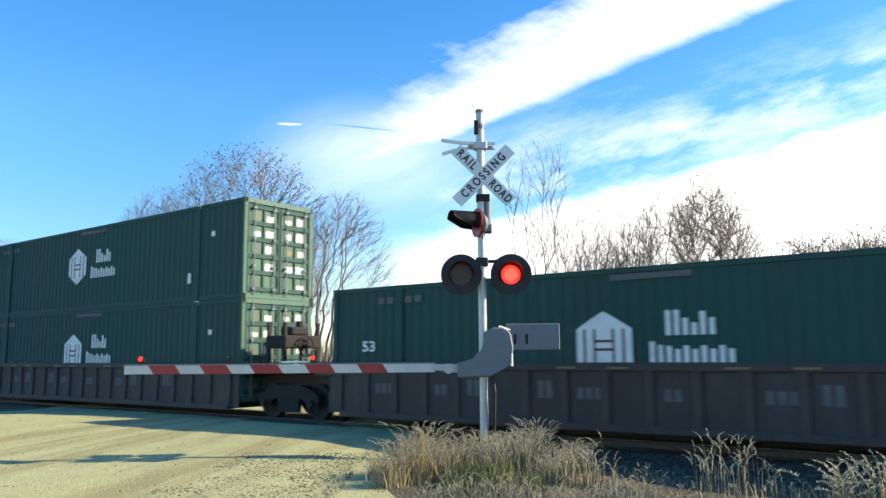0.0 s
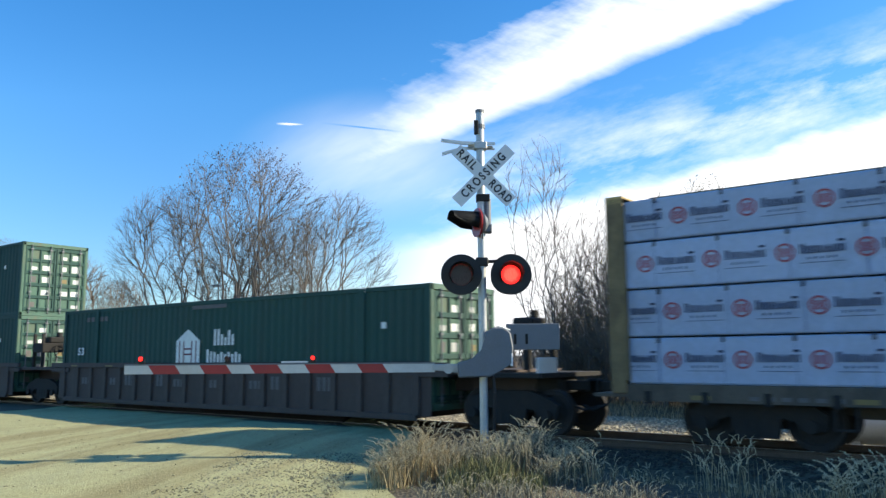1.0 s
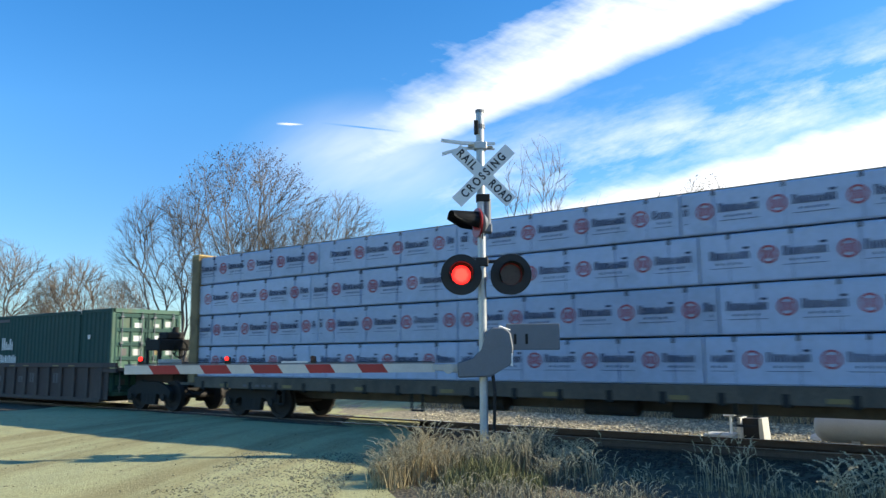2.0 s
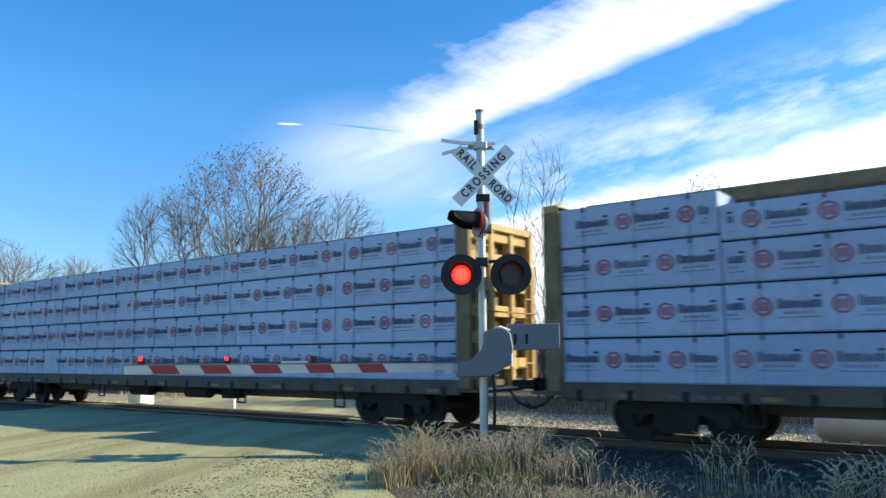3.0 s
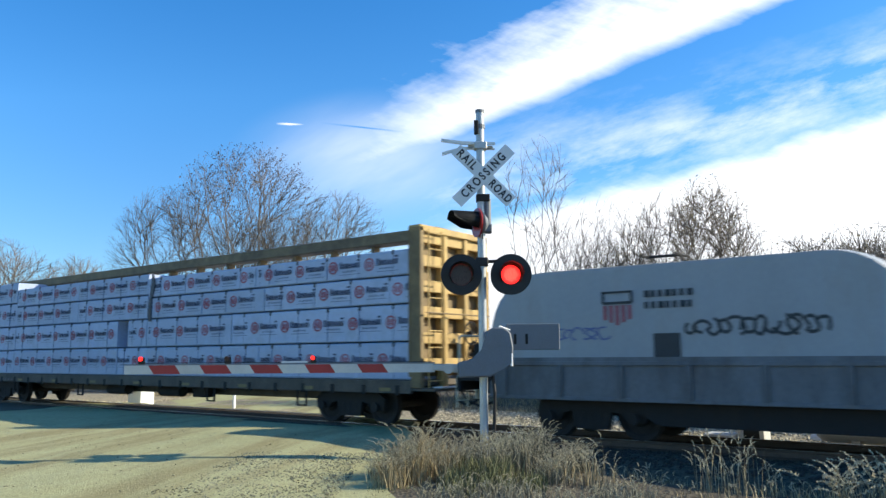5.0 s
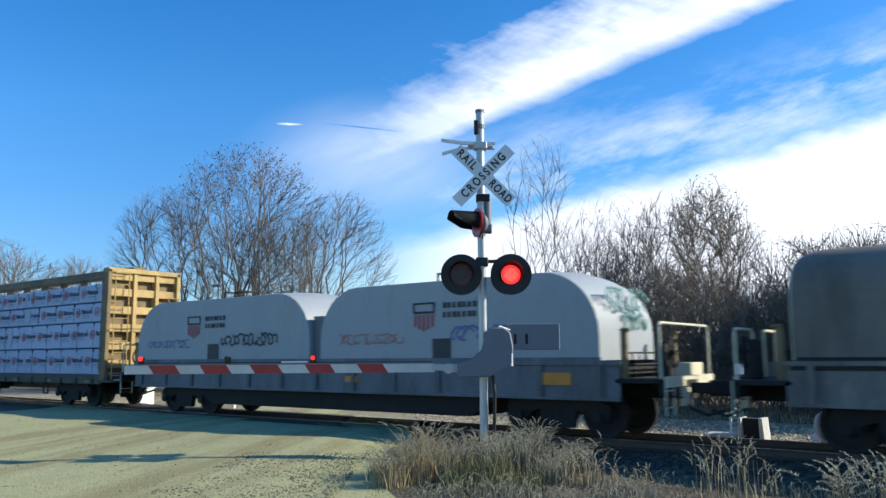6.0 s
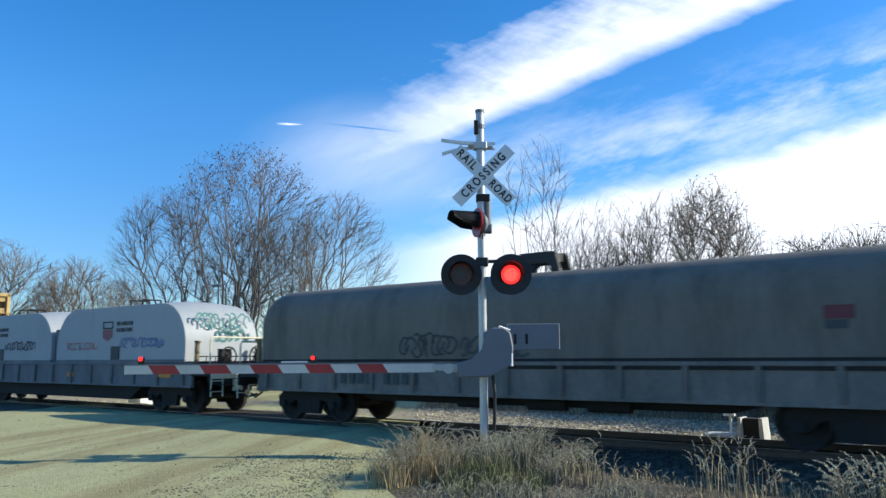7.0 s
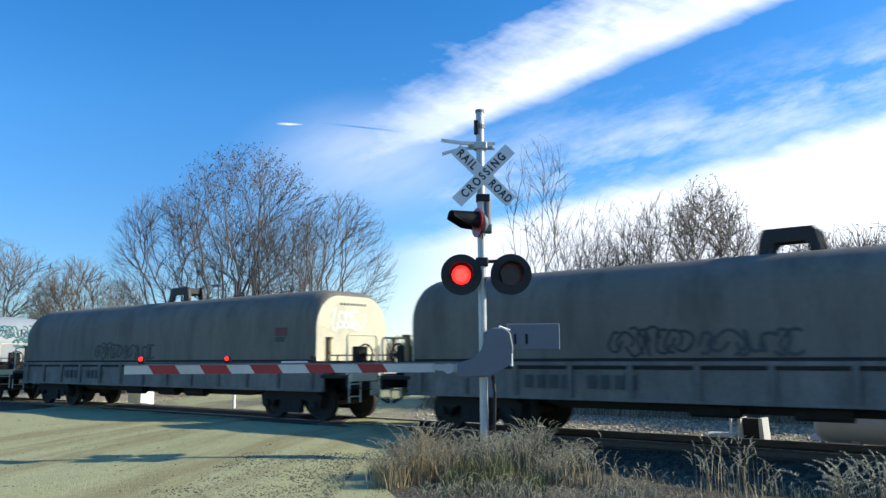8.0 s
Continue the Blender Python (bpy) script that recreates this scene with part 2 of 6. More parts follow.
M["seed"] = material("dry_seed_clusters", (0.10, 0.085, 0.075), 0.9, var=0.4, island=True, rand=0.6)
M["leaf"] = material("withered_leaves", (0.24, 0.19, 0.09), 0.85, var=0.4, island=True, rand=0.7)
M["grass"] = material("dry_grass", (0.31, 0.25, 0.14), 0.9, var=0.45, scale=0.8, bump=0, island=True, rand=0.9)
M["grass_grey"] = material("bleached_grey_grass", (0.19, 0.18, 0.13), 0.9, var=0.45, scale=0.8, bump=0, island=True, rand=0.9)
M["grass_green"] = material("fading_green_grass", (0.16, 0.16, 0.07), 0.85, var=0.4, scale=0.8, bump=0, island=True, rand=0.9)
M["seedhead"] = material("pale_seed_heads", (0.44, 0.38, 0.24), 0.9, var=0.35, bump=0, island=True, rand=0.5)
M["stone"] = material("crushed_stone", (0.42, 0.36, 0.24), 0.9, var=0.4, scale=5, island=True, rand=1.0)
M["gravelstone"] = material("tan_gravel_stone", (0.215, 0.205, 0.125), 0.9, var=0.35, scale=5, island=True, rand=1.0)


def ground_material(name, a, b, c, pebble, bump, speck=0.55, tracks=None):
    m = bpy.data.materials.new(name)
    m.use_nodes = True
    t = m.node_tree
    bsdf = t.nodes["Principled BSDF"]
    tc = t.nodes.new("ShaderNodeTexCoord")
    big = nd(t, "ShaderNodeTexNoise", Scale=0.35, Detail=8.0, Roughness=0.65)
    mid = nd(t, "ShaderNodeTexNoise", Scale=4.0, Detail=6.0, Roughness=0.7)
    vor = nd(t, "ShaderNodeTexVoronoi", Scale=pebble)
    for n in (big, mid, vor):
        t.links.new(tc.outputs["Object"], n.inputs["Vector"])
    col = ramp(t, big.outputs["Fac"], [(0.35, a), (0.62, b)])
    col = mixc(t, ramp(t, mid.outputs["Fac"], [(0.45, 0.0), (0.7, 0.8)]), col, c)
    if tracks:
        turn, colour = tracks
        mp = t.nodes.new("ShaderNodeMapping")
        mp.vector_type = "TEXTURE"
        mp.inputs["Rotation"].default_value = (0, 0, radians(turn))
        mp.inputs["Scale"].default_value = (14.0, 1.0, 1.0)
        t.links.new(tc.outputs["Object"], mp.inputs[0])
        wide = nd(t, "ShaderNodeTexNoise", Scale=1.1, Detail=5.0, Roughness=0.6)
        t.links.new(mp.outputs[0], wide.inputs["Vector"])
        col = mixc(t, ramp(t, wide.outputs["Fac"], [(0.46, 0.0), (0.60, 0.85)]), col, colour)
    sep = t.nodes.new("ShaderNodeSeparateColor")
    t.links.new(vor.outputs["Color"], sep.inputs[0])
    col = mixc(t, speck, col, mixc(t, sep.outputs[0], tuple(0.35 * x for x in b), tuple(min(1, 1.6 * x) for x in a)))
    t.links.new(col, bsdf.inputs["Base Color"])
    bsdf.inputs["Roughness"].default_value = 0.95
    bsdf.inputs["Specular IOR Level"].default_value = 0.2
    bp = nd(t, "ShaderNodeBump", Strength=bump, Distance=0.03)
    t.links.new(fmath(t, "ADD", vor.outputs["Distance"], mid.outputs["Fac"]), bp.inputs["Height"])
    t.links.new(bp.outputs[0], bsdf.inputs["Normal"])
    return m


M["road"] = ground_material("pale_gravel_road", (0.385, 0.375, 0.195), (0.335, 0.325, 0.16), (0.405, 0.395, 0.215), 45.0, 0.35, 0.25, (119.0, (0.225, 0.185, 0.085)))
M["soil"] = ground_material("dry_soil_and_thatch", (0.115, 0.098, 0.068), (0.075, 0.065, 0.048), (0.145, 0.122, 0.08), 18.0, 0.8)
M["ballast"] = ground_material("ballast_bed", (0.33, 0.285, 0.19), (0.24, 0.205, 0.135), (0.40, 0.355, 0.25), 14.0, 1.0)


# ---- mesh helpers ----
def box(bm, x0, x1, y0, y1, z0, z1, bevel=0.0):
    vs = [bm.verts.new((x, y, z)) for x in (x0, x1) for y in (y0, y1) for z in (z0, z1)]
    fs = [bm.faces.new([vs[i] for i in q]) for q in ((0, 1, 3, 2), (4, 6, 7, 5), (0, 4, 5, 1), (2, 3, 7, 6), (0, 2, 6, 4), (1, 5, 7, 3))]
    if bevel:
        es = {e for f in fs for e in f.edges}
        bmesh.ops.bevel(bm, geom=list(es), offset=bevel, segments=1, affect="EDGES")


def tube(bm, p0, p1, r0, r1=None, n=10, caps=True):
    r1 = r0 if r1 is None else r1
    p0, p1 = Vector(p0), Vector(p1)
    q = (p1 - p0).to_track_quat("Z", "Y")
    rings = []
    for p, r in ((p0, r0), (p1, r1)):
        rings.append([bm.verts.new(p + q @ Vector((r * math.cos(2 * math.pi * i / n), r * math.sin(2 * math.pi * i / n), 0))) for i in range(n)])
    for i in range(n):
        bm.faces.new((rings[0][i], rings[0][(i + 1) % n], rings[1][(i + 1) % n], rings[1][i]))
    if caps:
        bm.faces.new(rings[0][::-1])
        bm.faces.new(rings[1])


def prism(bm, outline, a0, a1, axis="y", bevel=0.0):
    """An outline in two axes, drawn out along the third."""
    def put(u, v, a):
        return {"y": (u, a, v), "x": (a, u, v), "z": (u, v, a)}[axis]
    r0 = [bm.verts.new(put(u, v, a0)) for u, v in outline]
    r1 = [bm.verts.new(put(u, v, a1)) for u, v in outline]
    n = len(outline)
    fs = [bm.faces.new((r0[i], r0[(i + 1) % n], r1[(i + 1) % n], r1[i])) for i in range(n)]
    fs += [bm.faces.new(r0[::-1]), bm.faces.new(r1)]
    if bevel:
        bmesh.ops.bevel(bm, geom=list({e for f in fs for e in f.edges}), offset=bevel, segments=1, affect="EDGES")


def ring_plate(bm, cx, cz, r0, r1, y0, y1, n=20):
    """A flat annulus that faces y."""
    loops = []
    for y in (y0, y1):
        for r in (r0, r1):
            loops.append([bm.verts.new((cx + r * math.cos(2 * math.pi * i / n), y, cz + r * math.sin(2 * math.pi * i / n))) for i in range(n)])
    a, b, c, d = loops
    for i in range(n):
        j = (i + 1) % n
        for p, q in ((a, b), (b, d), (d, c), (c, a)):
            bm.faces.new((p[i], p[j], q[j], q[i]))


def data_of(name, bm, mat, smooth=False):
    bmesh.ops.recalc_face_normals(bm, faces=bm.faces[:])
    me = bpy.data.meshes.new(name)
    bm.to_mesh(me)
    bm.free()
    me.materials.append(M[mat])
    if smooth:
        me.polygons.foreach_set("use_smooth", [True] * len(me.polygons))
    return me


def part(name, bm, mat, parent=None, label="", smooth=False, at=None, kind=""):
    ob = new(name, data_of(name, bm, mat, smooth))
    ob.parent = parent
    if at:
        ob.location = at
    tagged(ob, label, kind=kind)
    return ob


def words(text, mat, parent, size, m, name="lettering", label="", stretch=1.0, gap=1.1):
    cu = bpy.data.curves.new(name, "FONT")
    cu.body, cu.size, cu.extrude, cu.align_x, cu.align_y = text, size, 0.002, "CENTER", "CENTER"
    cu.space_character = gap
    cu.offset = 0.006 * size / 0.2
    cu.materials.append(M[mat])
    ob = new(name, cu)
    ob.parent = parent
    ob.matrix_local = m @ Matrix.Diagonal((stretch, 1, 1, 1))
    if label:
        tagged(ob, label)
    return ob


B = bmesh.new


# ---- ground, road, track ----
FWD = Vector((-0.6048, 0.7964))
RGT = Vector((0.7964, 0.6048))


def lateral(x, y):
    return x * RGT.x + y * RGT.y, x * FWD.x + y * FWD.y


def bump_fn(x, y, s, k):
    return noise.noise((x * s, y * s, k))


def ground_z(x, y):
    lat, dep = lateral(x, y)
    z = -0.16 + 0.05 * bump_fn(x, y, 0.25, 1.0)
    behind = min(1.0, max(0.0, (y - TRACK - 1.4) / 1.1))
    z -= 0.17 * min(1.0, max(0.0, (y - 10.5) / 3.5))
    z -= 0.24 * behind
    z += behind * 0.05 * bump_fn(x, y, 0.6, 3.0)
    ditch = math.exp(-((y - 11.6) / 1.3) ** 2) * min(1.0, max(0.0, (lat - 0.5) / 2.5))
    z -= 0.30 * ditch
    tuft = math.exp(-((lat - 0.6) ** 2 / 2.2 + (dep - 11.0) ** 2 / 5.0))
    z += 0.10 * tuft
    road_amount = min(1.0, max(0.0, (-0.8 - lat) / 1.5))
    near_track = math.exp(-((y - TRACK) / 3.5) ** 2)
    z += road_amount * (1 - behind) * (near_track * 0.05 + 0.06 * min(1.0, max(0.0, (dep - 6) / 5)))
    z += 0.02 * bump_fn(x, y, 1.7, 5.0)
    if y > TRACK + 26:
        z += 0.4 * min(1, (y - TRACK - 26) / 30) * (0.5 + bump_fn(x, y, 0.05, 7.0))
    return z


def grid_sheet(name, xs, ys, zf, mat):
    nx, ny = len(xs), len(ys)
    verts = [(x, y, zf(x, y)) for y in ys for x in xs]
    faces = [(j * nx + i, j * nx + i + 1, (j + 1) * nx + i + 1, (j + 1) * nx + i) for j in range(ny - 1) for i in range(nx - 1)]
    me = bpy.data.meshes.new(name)
    me.from_pydata(verts, [], faces)
    me.materials.append(M[mat])
    me.polygons.foreach_set("use_smooth", [True] * len(me.polygons))
    return new(name, me)


def spaced(points):
    out = []
    for a, b, step in points:
        n = max(1, round((b - a) / step))
        out += [a + (b - a) * i / n for i in range(n)]
    return out + [points[-1][1]]


ground = tagged(grid_sheet("ground", spaced([(-3000, -300, 300), (-300, -60, 20), (-60, -22, 1.0), (-22, 4, 0.3), (4, 60, 2), (60, 300, 20), (300, 3000, 300)]),
                           spaced([(-600, -60, 90), (-60, 3, 4), (3, 20, 0.3), (20, 60, 1.2), (60, 300, 20), (300, 4000, 370)]), ground_z, "soil"),
                "dry brown soil with thatch and weeds beside the track", "ground", kind="structure")


def build_road():
    # a gravel road that crosses the track on the skew, with an uneven verge
    verts, faces = [], []
    rows = spaced([(-30, 4, 2), (4, 22, 0.3), (22, 60, 1.5)])
    cols = 40
    for d in rows:
        right = -0.75 + 0.35 * noise.noise((d * 0.5, 3.3, 0)) + 0.15 * noise.noise((d * 2.1, 1.3, 0))
        if d < 9.5:
            right += 0.15 * (9.5 - d)
        left = -13.5 - 0.3 * noise.noise((d * 0.3, 8.0, 0)) - 0.5 * max(0, 12 - d)
        for c in range(cols + 1):
            la = left + (right - left) * c / cols
            x, y = la * RGT.x + d * FWD.x, la * RGT.y + d * FWD.y
            edge = min(c, cols - c) / cols
            lift = 0.035 * min(1.0, edge * 12) + 0.008
            z = ground_z(x, y) + lift + 0.012 * noise.noise((x * 1.2, y * 1.2, 2.0))
            if abs(y - TRACK) < 1.35:
                z = RAILS - 0.035
            elif TRACK < y < TRACK + 2.0:
                k = (y - TRACK - 1.35) / 0.65
                z = (RAILS - 0.035) * (1 - k) + z * k
            elif abs(y - TRACK) < 2.4:
                k = (abs(y - TRACK) - 1.35) / 1.05
                z = (RAILS - 0.035) * (1 - k) + max(z, RAILS - 0.12) * k
            verts.append((x, y, z))
    for r in range(len(rows) - 1):
        for c in range(cols):
            i = r * (cols + 1) + c
            faces.append((i, i + 1, i + cols + 2, i + cols + 1))
    me = bpy.data.meshes.new("road")
    me.from_pydata(verts, [], faces)
    me.materials.append(M["road"])
    me.polygons.foreach_set("use_smooth", [True] * len(me.polygons))
    return tagged(new("road", me), "pale tan gravel road crossing the track", "road", kind="structure")


road = build_road()


def stones(name, count, area, size, mat, label, keep=None, seed=1):
    """Loose stones as squashed, uneven octahedra lying on the ground."""
    rnd = random.Random(seed)
    verts, faces = [], []
    x0, x1, y0, y1 = area
    for _ in range(count):
        x, y = rnd.uniform(x0, x1), rnd.uniform(y0, y1)
        if keep and not keep(x, y):
            continue
        s = size * rnd.uniform(0.5, 1.3) * (1.6 if rnd.random() < 0.05 else 1)
        z = ground_top(x, y)
        b = len(verts)
        a0 = rnd.uniform(0, 6.28)
        for i in range(4):
            a = a0 + i * 1.57 + rnd.uniform(-0.3, 0.3)
            verts.append((x + s * math.cos(a) * rnd.uniform(0.7, 1.2), y + s * math.sin(a) * rnd.uniform(0.7, 1.2), z + s * rnd.uniform(0.1, 0.4)))
        verts += [(x + s * rnd.uniform(-0.4, 0.4), y, z + s * rnd.uniform(0.6, 0.95)), (x, y, z - s * 0.3)]
        for i in range(4):
            faces += [(b + i, b + (i + 1) % 4, b + 4), (b + (i + 1) % 4, b + i, b + 5)]
    me = bpy.data.meshes.new(name)
    me.from_pydata(verts, [], faces)
    me.materials.append(M[mat])
    return tagged(new(name, me), label, "stones", kind="stuff")


def bed_z(y):
    k = abs(y - TRACK)
    if y > TRACK + 2.1:
        return RAILS - 0.36
    return RAILS - 0.19 if k < 1.5 else RAILS - 0.19 - (k - 1.5) * 0.32


def is_road(x, y):
    lat, dep = lateral(x, y)
    return -13 < lat < -1.0


def ground_top(x, y):
    z = ground_z(x, y)
    lat, dep = lateral(x, y)
    if -12.5 < lat < -1.2:
        z += 0.04
    if -2.6 < y - TRACK < 8.8 and not is_road(x, y):
        z = max(z, bed_z(y))
    return z


def build_bed():
    verts, faces = [], []
    prof = [-2.7, -2.1, -1.5, -0.5, 0.5, 1.5, 2.1, 2.7, 3.6, 4.6, 6.0, 7.6, 9.0]
    xs = spaced([(-400, -60, 20), (-60, 20, 0.5), (20, 400, 20)])
    for x in xs:
        for p in prof:
            lat, dep = lateral(x, TRACK + p)
            z = bed_z(TRACK + p) + 0.03 * noise.noise((x * 2, p * 2, 0))
            verts.append((x, TRACK + p, min(z, -0.06)))
    n = len(prof)
    for i in range(len(xs) - 1):
        for j in range(n - 1):
            a = i * n + j
            faces.append((a, a + n, a + n + 1, a + 1))
    me = bpy.data.meshes.new("track_bed")
    me.from_pydata(verts, [], faces)
    me.materials.append(M["ballast"])
    return tagged(new("track_bed", me), "grey crushed stone ballast under the railway track", "track bed", kind="structure")


track_bed = build_bed()
track = tagged(new("railway_track"), "steel rails on dark timber sleepers through the crossing", "railway track", kind="structure")
track.location.z = RAILS
RAIL = [(-0.075, -0.17), (0.075, -0.17), (0.075, -0.155), (0.012, -0.13), (0.012, -0.045), (0.036, -0.032), (0.036, -0.006), (0.028, -0.002), (-0.028, -0.002), (-0.036, -0.006), (-0.036, -0.032), (-0.012, -0.045), (-0.012, -0.13), (-0.075, -0.155)]
for side in (-0.755, 0.755):
    bm = B()
    prism(bm, [(TRACK + side + u, v) for u, v in RAIL], -400, 400, "x")
    part("rail", bm, "rail", track, "rust-brown steel rail")
    bm = B()
    box(bm, -400, 400, TRACK + side - 0.027, TRACK + side + 0.027, -0.002, 0.0)
    part("rail_head", bm, "railtop", track, "polished bright running surface")
bm = B()
box(bm, -0.11, 0.11, TRACK - 1.3, TRACK + 1.3, -0.34, -0.168, 0.012)
tie_me = data_of("sleeper", bm, "tie")
for i in range(130):
    x = -52 + i * 0.52
    if is_road(x, TRACK):
        continue
    t_ob = new("sleeper", tie_me)
    t_ob.parent = track
    t_ob.location = (x, 0, 0)
# crossing planks beside and between the rails
bm = B()
box(bm, -5.5, 5.5, -0.11, 0.11, -0.12, -0.012, 0.01)
plank_me = data_of("crossing_plank", bm, "tie")
for off in (-1.0, -0.55, -0.3, -0.05, 0.2, 0.45, 1.0):
    lat_mid = -7.0
    y = TRACK + off
    dep = (y - lat_mid * RGT.y) / FWD.y
    ob = new("crossing_plank", plank_me)
    ob.parent = track
    ob.location = (lat_mid * RGT.x + dep * FWD.x, y, 0)

stones("ballast_stones", 13000, (-34, 2, TRACK + 0.9, TRACK + 8.5), 0.045, "stone", "loose grey ballast stones beside the track", lambda x, y: not is_road(x, y), 3)
# near-side stones take a dark material: the shade there is in their colour
stones("ballast_stones", 2500, (-14, 2, TRACK - 2.6, TRACK - 0.9), 0.04, "tie", "ballast stones along the near rail, shade put into their dark colour", lambda x, y: not is_road(x, y), 4)


def shoulder(x, y):
    lat, dep = lateral(x, y)
    return -3.2 - 0.08 * max(0.0, 12 - dep) < lat < -0.7 and dep < 12.8


stones("gravel_stones", 20000, (-13, -4, 4, 10.5), 0.016, "gravelstone", "loose tan gravel on the road shoulder", shoulder, 5)
stones("gravel_stones", 1200, (-22, -7, 3, 11), 0.014, "gravelstone", "fine loose gravel scattered on the road", None, 6)


# ---- the train ----
def trip(t):
    """How far the train has rolled since the clip's start."""
    return SPEED * t


TIMES = [i * 0.5 for i in range(17)]
MOVING, ROLLING, FLASH_DISCS = [], [], []


def rolling(ob, s, z=0.0, y=0.0):
    ob.location = (s, TRACK + y, z)
    MOVING.append((ob, s, y, z))
    return ob


def thing(name, label, category, group=""):
    return tagged(new(name), label, category, group)


WHEEL_R = 0.46


def wheelset_mesh():
    bm = B()
    n = 28
    for side in (-0.75, 0.75):
        sg = 1 if side > 0 else -1
        prof = [(0.0, 0.09), (0.16, 0.09), (0.2, 0.05), (0.34, 0.03), (0.37, 0.065), (WHEEL_R, 0.065), (WHEEL_R, -0.05), (WHEEL_R + 0.028, -0.055), (WHEEL_R + 0.028, -0.08), (0.37, -0.08), (0.34, -0.02), (0.2, -0.04), (0.0, -0.09)]
        rings = []
        for r, w in prof:
            if r == 0:
                rings.append([bm.verts.new((0, side + sg * w, 0))])
            else:
                rings.append([bm.verts.new((r * math.cos(6.2832 * i / n), side + sg * w, r * math.sin(6.2832 * i / n))) for i in range(n)])
        for a, b in zip(rings, rings[1:]):
            for i in range(n):
                j = (i + 1) % n
                q = [a[i % len(a)], a[j % len(a)], b[j % len(b)], b[i % len(b)]]
                q = list(dict.fromkeys(q))
                if len(q) > 2:
                    bm.faces.new(q)
    tube(bm, (0, -1.0, 0), (0, 1.0, 0), 0.085, n=12)
    return data_of("wheelset", bm, "wheel")


WHEELSET = wheelset_mesh()


def truck(car, x):
    """A two-axle truck: bolster, side frames with springs, and turning wheelsets."""
    bm = B()
    box(bm, -0.22, 0.22, -1.02, 1.02, 0.42, 0.66, 0.03)
    tube(bm, (0, 0, 0.6), (0, 0, 0.86), 0.3, n=16)
    bol = part("truck", bm, "steel_dark", car, "black grimy two-axle truck")
    bol.location = (x, 0, RAILS)
    for side in (-1.0, 1.0):
        bm = B()
        out = [(-1.12, 0.36), (-1.16, 0.62), (-0.98, 0.74), (-0.5, 0.9), (0.5, 0.9), (0.98, 0.74), (1.16, 0.62), (1.12, 0.36), (0.72, 0.36), (0.62, 0.5), (0.42, 0.55), (0.36, 0.2), (-0.36, 0.2), (-0.42, 0.55), (-0.62, 0.5), (-0.72, 0.36)]
        prism(bm, out, side - 0.07, side + 0.07, "y")
        for k in (-0.2, 0.0, 0.2):
            tube(bm, (k, side, 0.26), (k, side, 0.52), 0.085, n=10)
        for k in (-0.9, 0.9):
            tube(bm, (k, side - 0.12 * (1 if side > 0 else -1) * -1, 0.43), (k, side + 0.17 * (1 if side > 0 else -1), 0.43), 0.11, n=12)
        part("side_frame", bm, "steel_dark", bol)
    for k in (-0.9, 0.9):
        ws = new("wheelset", WHEELSET)
        ws.parent = bol
        ws.location = (k, 0, WHEEL_R)
        ROLLING.append((ws, k))
    return bol


def coupler(car, x, way):
    bm = B()
    box(bm, min(x, x + way * 0.7), max(x, x + way * 0.7), -0.09, 0.09, 0.72, 0.92, 0.02)
    box(bm, min(x + way * 0.6, x + way * 0.85), max(x + way * 0.6, x + way * 0.85), -0.16, 0.13, 0.68, 0.97, 0.04)
    part("coupler", bm, "steel_dark", car)
    bm = B()
    pts = [(x + way * 0.1, -0.35, 0.72), (x + way * 0.35, -0.4, 0.45), (x + way * 0.65, -0.35, 0.33), (x + way * 0.95, -0.25, 0.42)]
    for a, b in zip(pts, pts[1:]):
        tube(bm, a, b, 0.03, n=8)
    part("brake_hose", bm, "black", car, "black rubber brake hose")


def brake_wheel(car, x, y, z):
    bm = B()
    n = 20
    for i in range(n):
        a, b = 6.2832 * i / n, 6.2832 * (i + 1) / n
        tube(bm, (x, y + 0.27 * math.cos(a), z + 0.27 * math.sin(a)), (x, y + 0.27 * math.cos(b), z + 0.27 * math.sin(b)), 0.022, n=6, caps=False)
    for i in range(5):
        a = 6.2832 * i / 5
        tube(bm, (x, y, z), (x, y + 0.27 * math.cos(a), z + 0.27 * math.sin(a)), 0.015, n=6)
    tube(bm, (x - 0.12, y, z), (x + 0.04, y, z), 0.05, n=10)
    part("brake_wheel", bm, "steel_dark", car, "black spoked hand brake wheel")


def ladder(car, x, y, z0, z1, mat, axis="x", w=0.42, step=0.38):
    bm = B()
    ends = [(x - w / 2, y), (x + w / 2, y)] if axis == "x" else [(x, y - w / 2), (x, y + w / 2)]
    for ex, ey in ends:
        tube(bm, (ex, ey, z0), (ex, ey, z1), 0.02, n=6)
    z = z0 + 0.15
    while z < z1:
        tube(bm, (*ends[0], z), (*ends[1], z), 0.014, n=6)
        z += step
    part("ladder", bm, mat, car)


# containers
CL, CW, CH = 16.5, 2.59, 2.88


def corrugated(bm, length, y, way, z0, z1, pitch=0.28, depth=0.028):
    """A side of trapezoid ribs along x."""
    prof = []
    x = -length / 2
    while x < length / 2 - pitch * 0.5:
        prof += [(x, 0), (x + pitch * 0.32, 0), (x + pitch * 0.5, depth), (x + pitch * 0.82, depth)]
        x += pitch
    prof.append((length / 2, 0))
    lo = [bm.verts.new((u, y - way * d, z0)) for u, d in prof]
    hi = [bm.verts.new((u, y - way * d, z1)) for u, d in prof]
    for i in range(len(prof) - 1):
        bm.faces.new((lo[i], lo[i + 1], hi[i + 1], hi[i]))


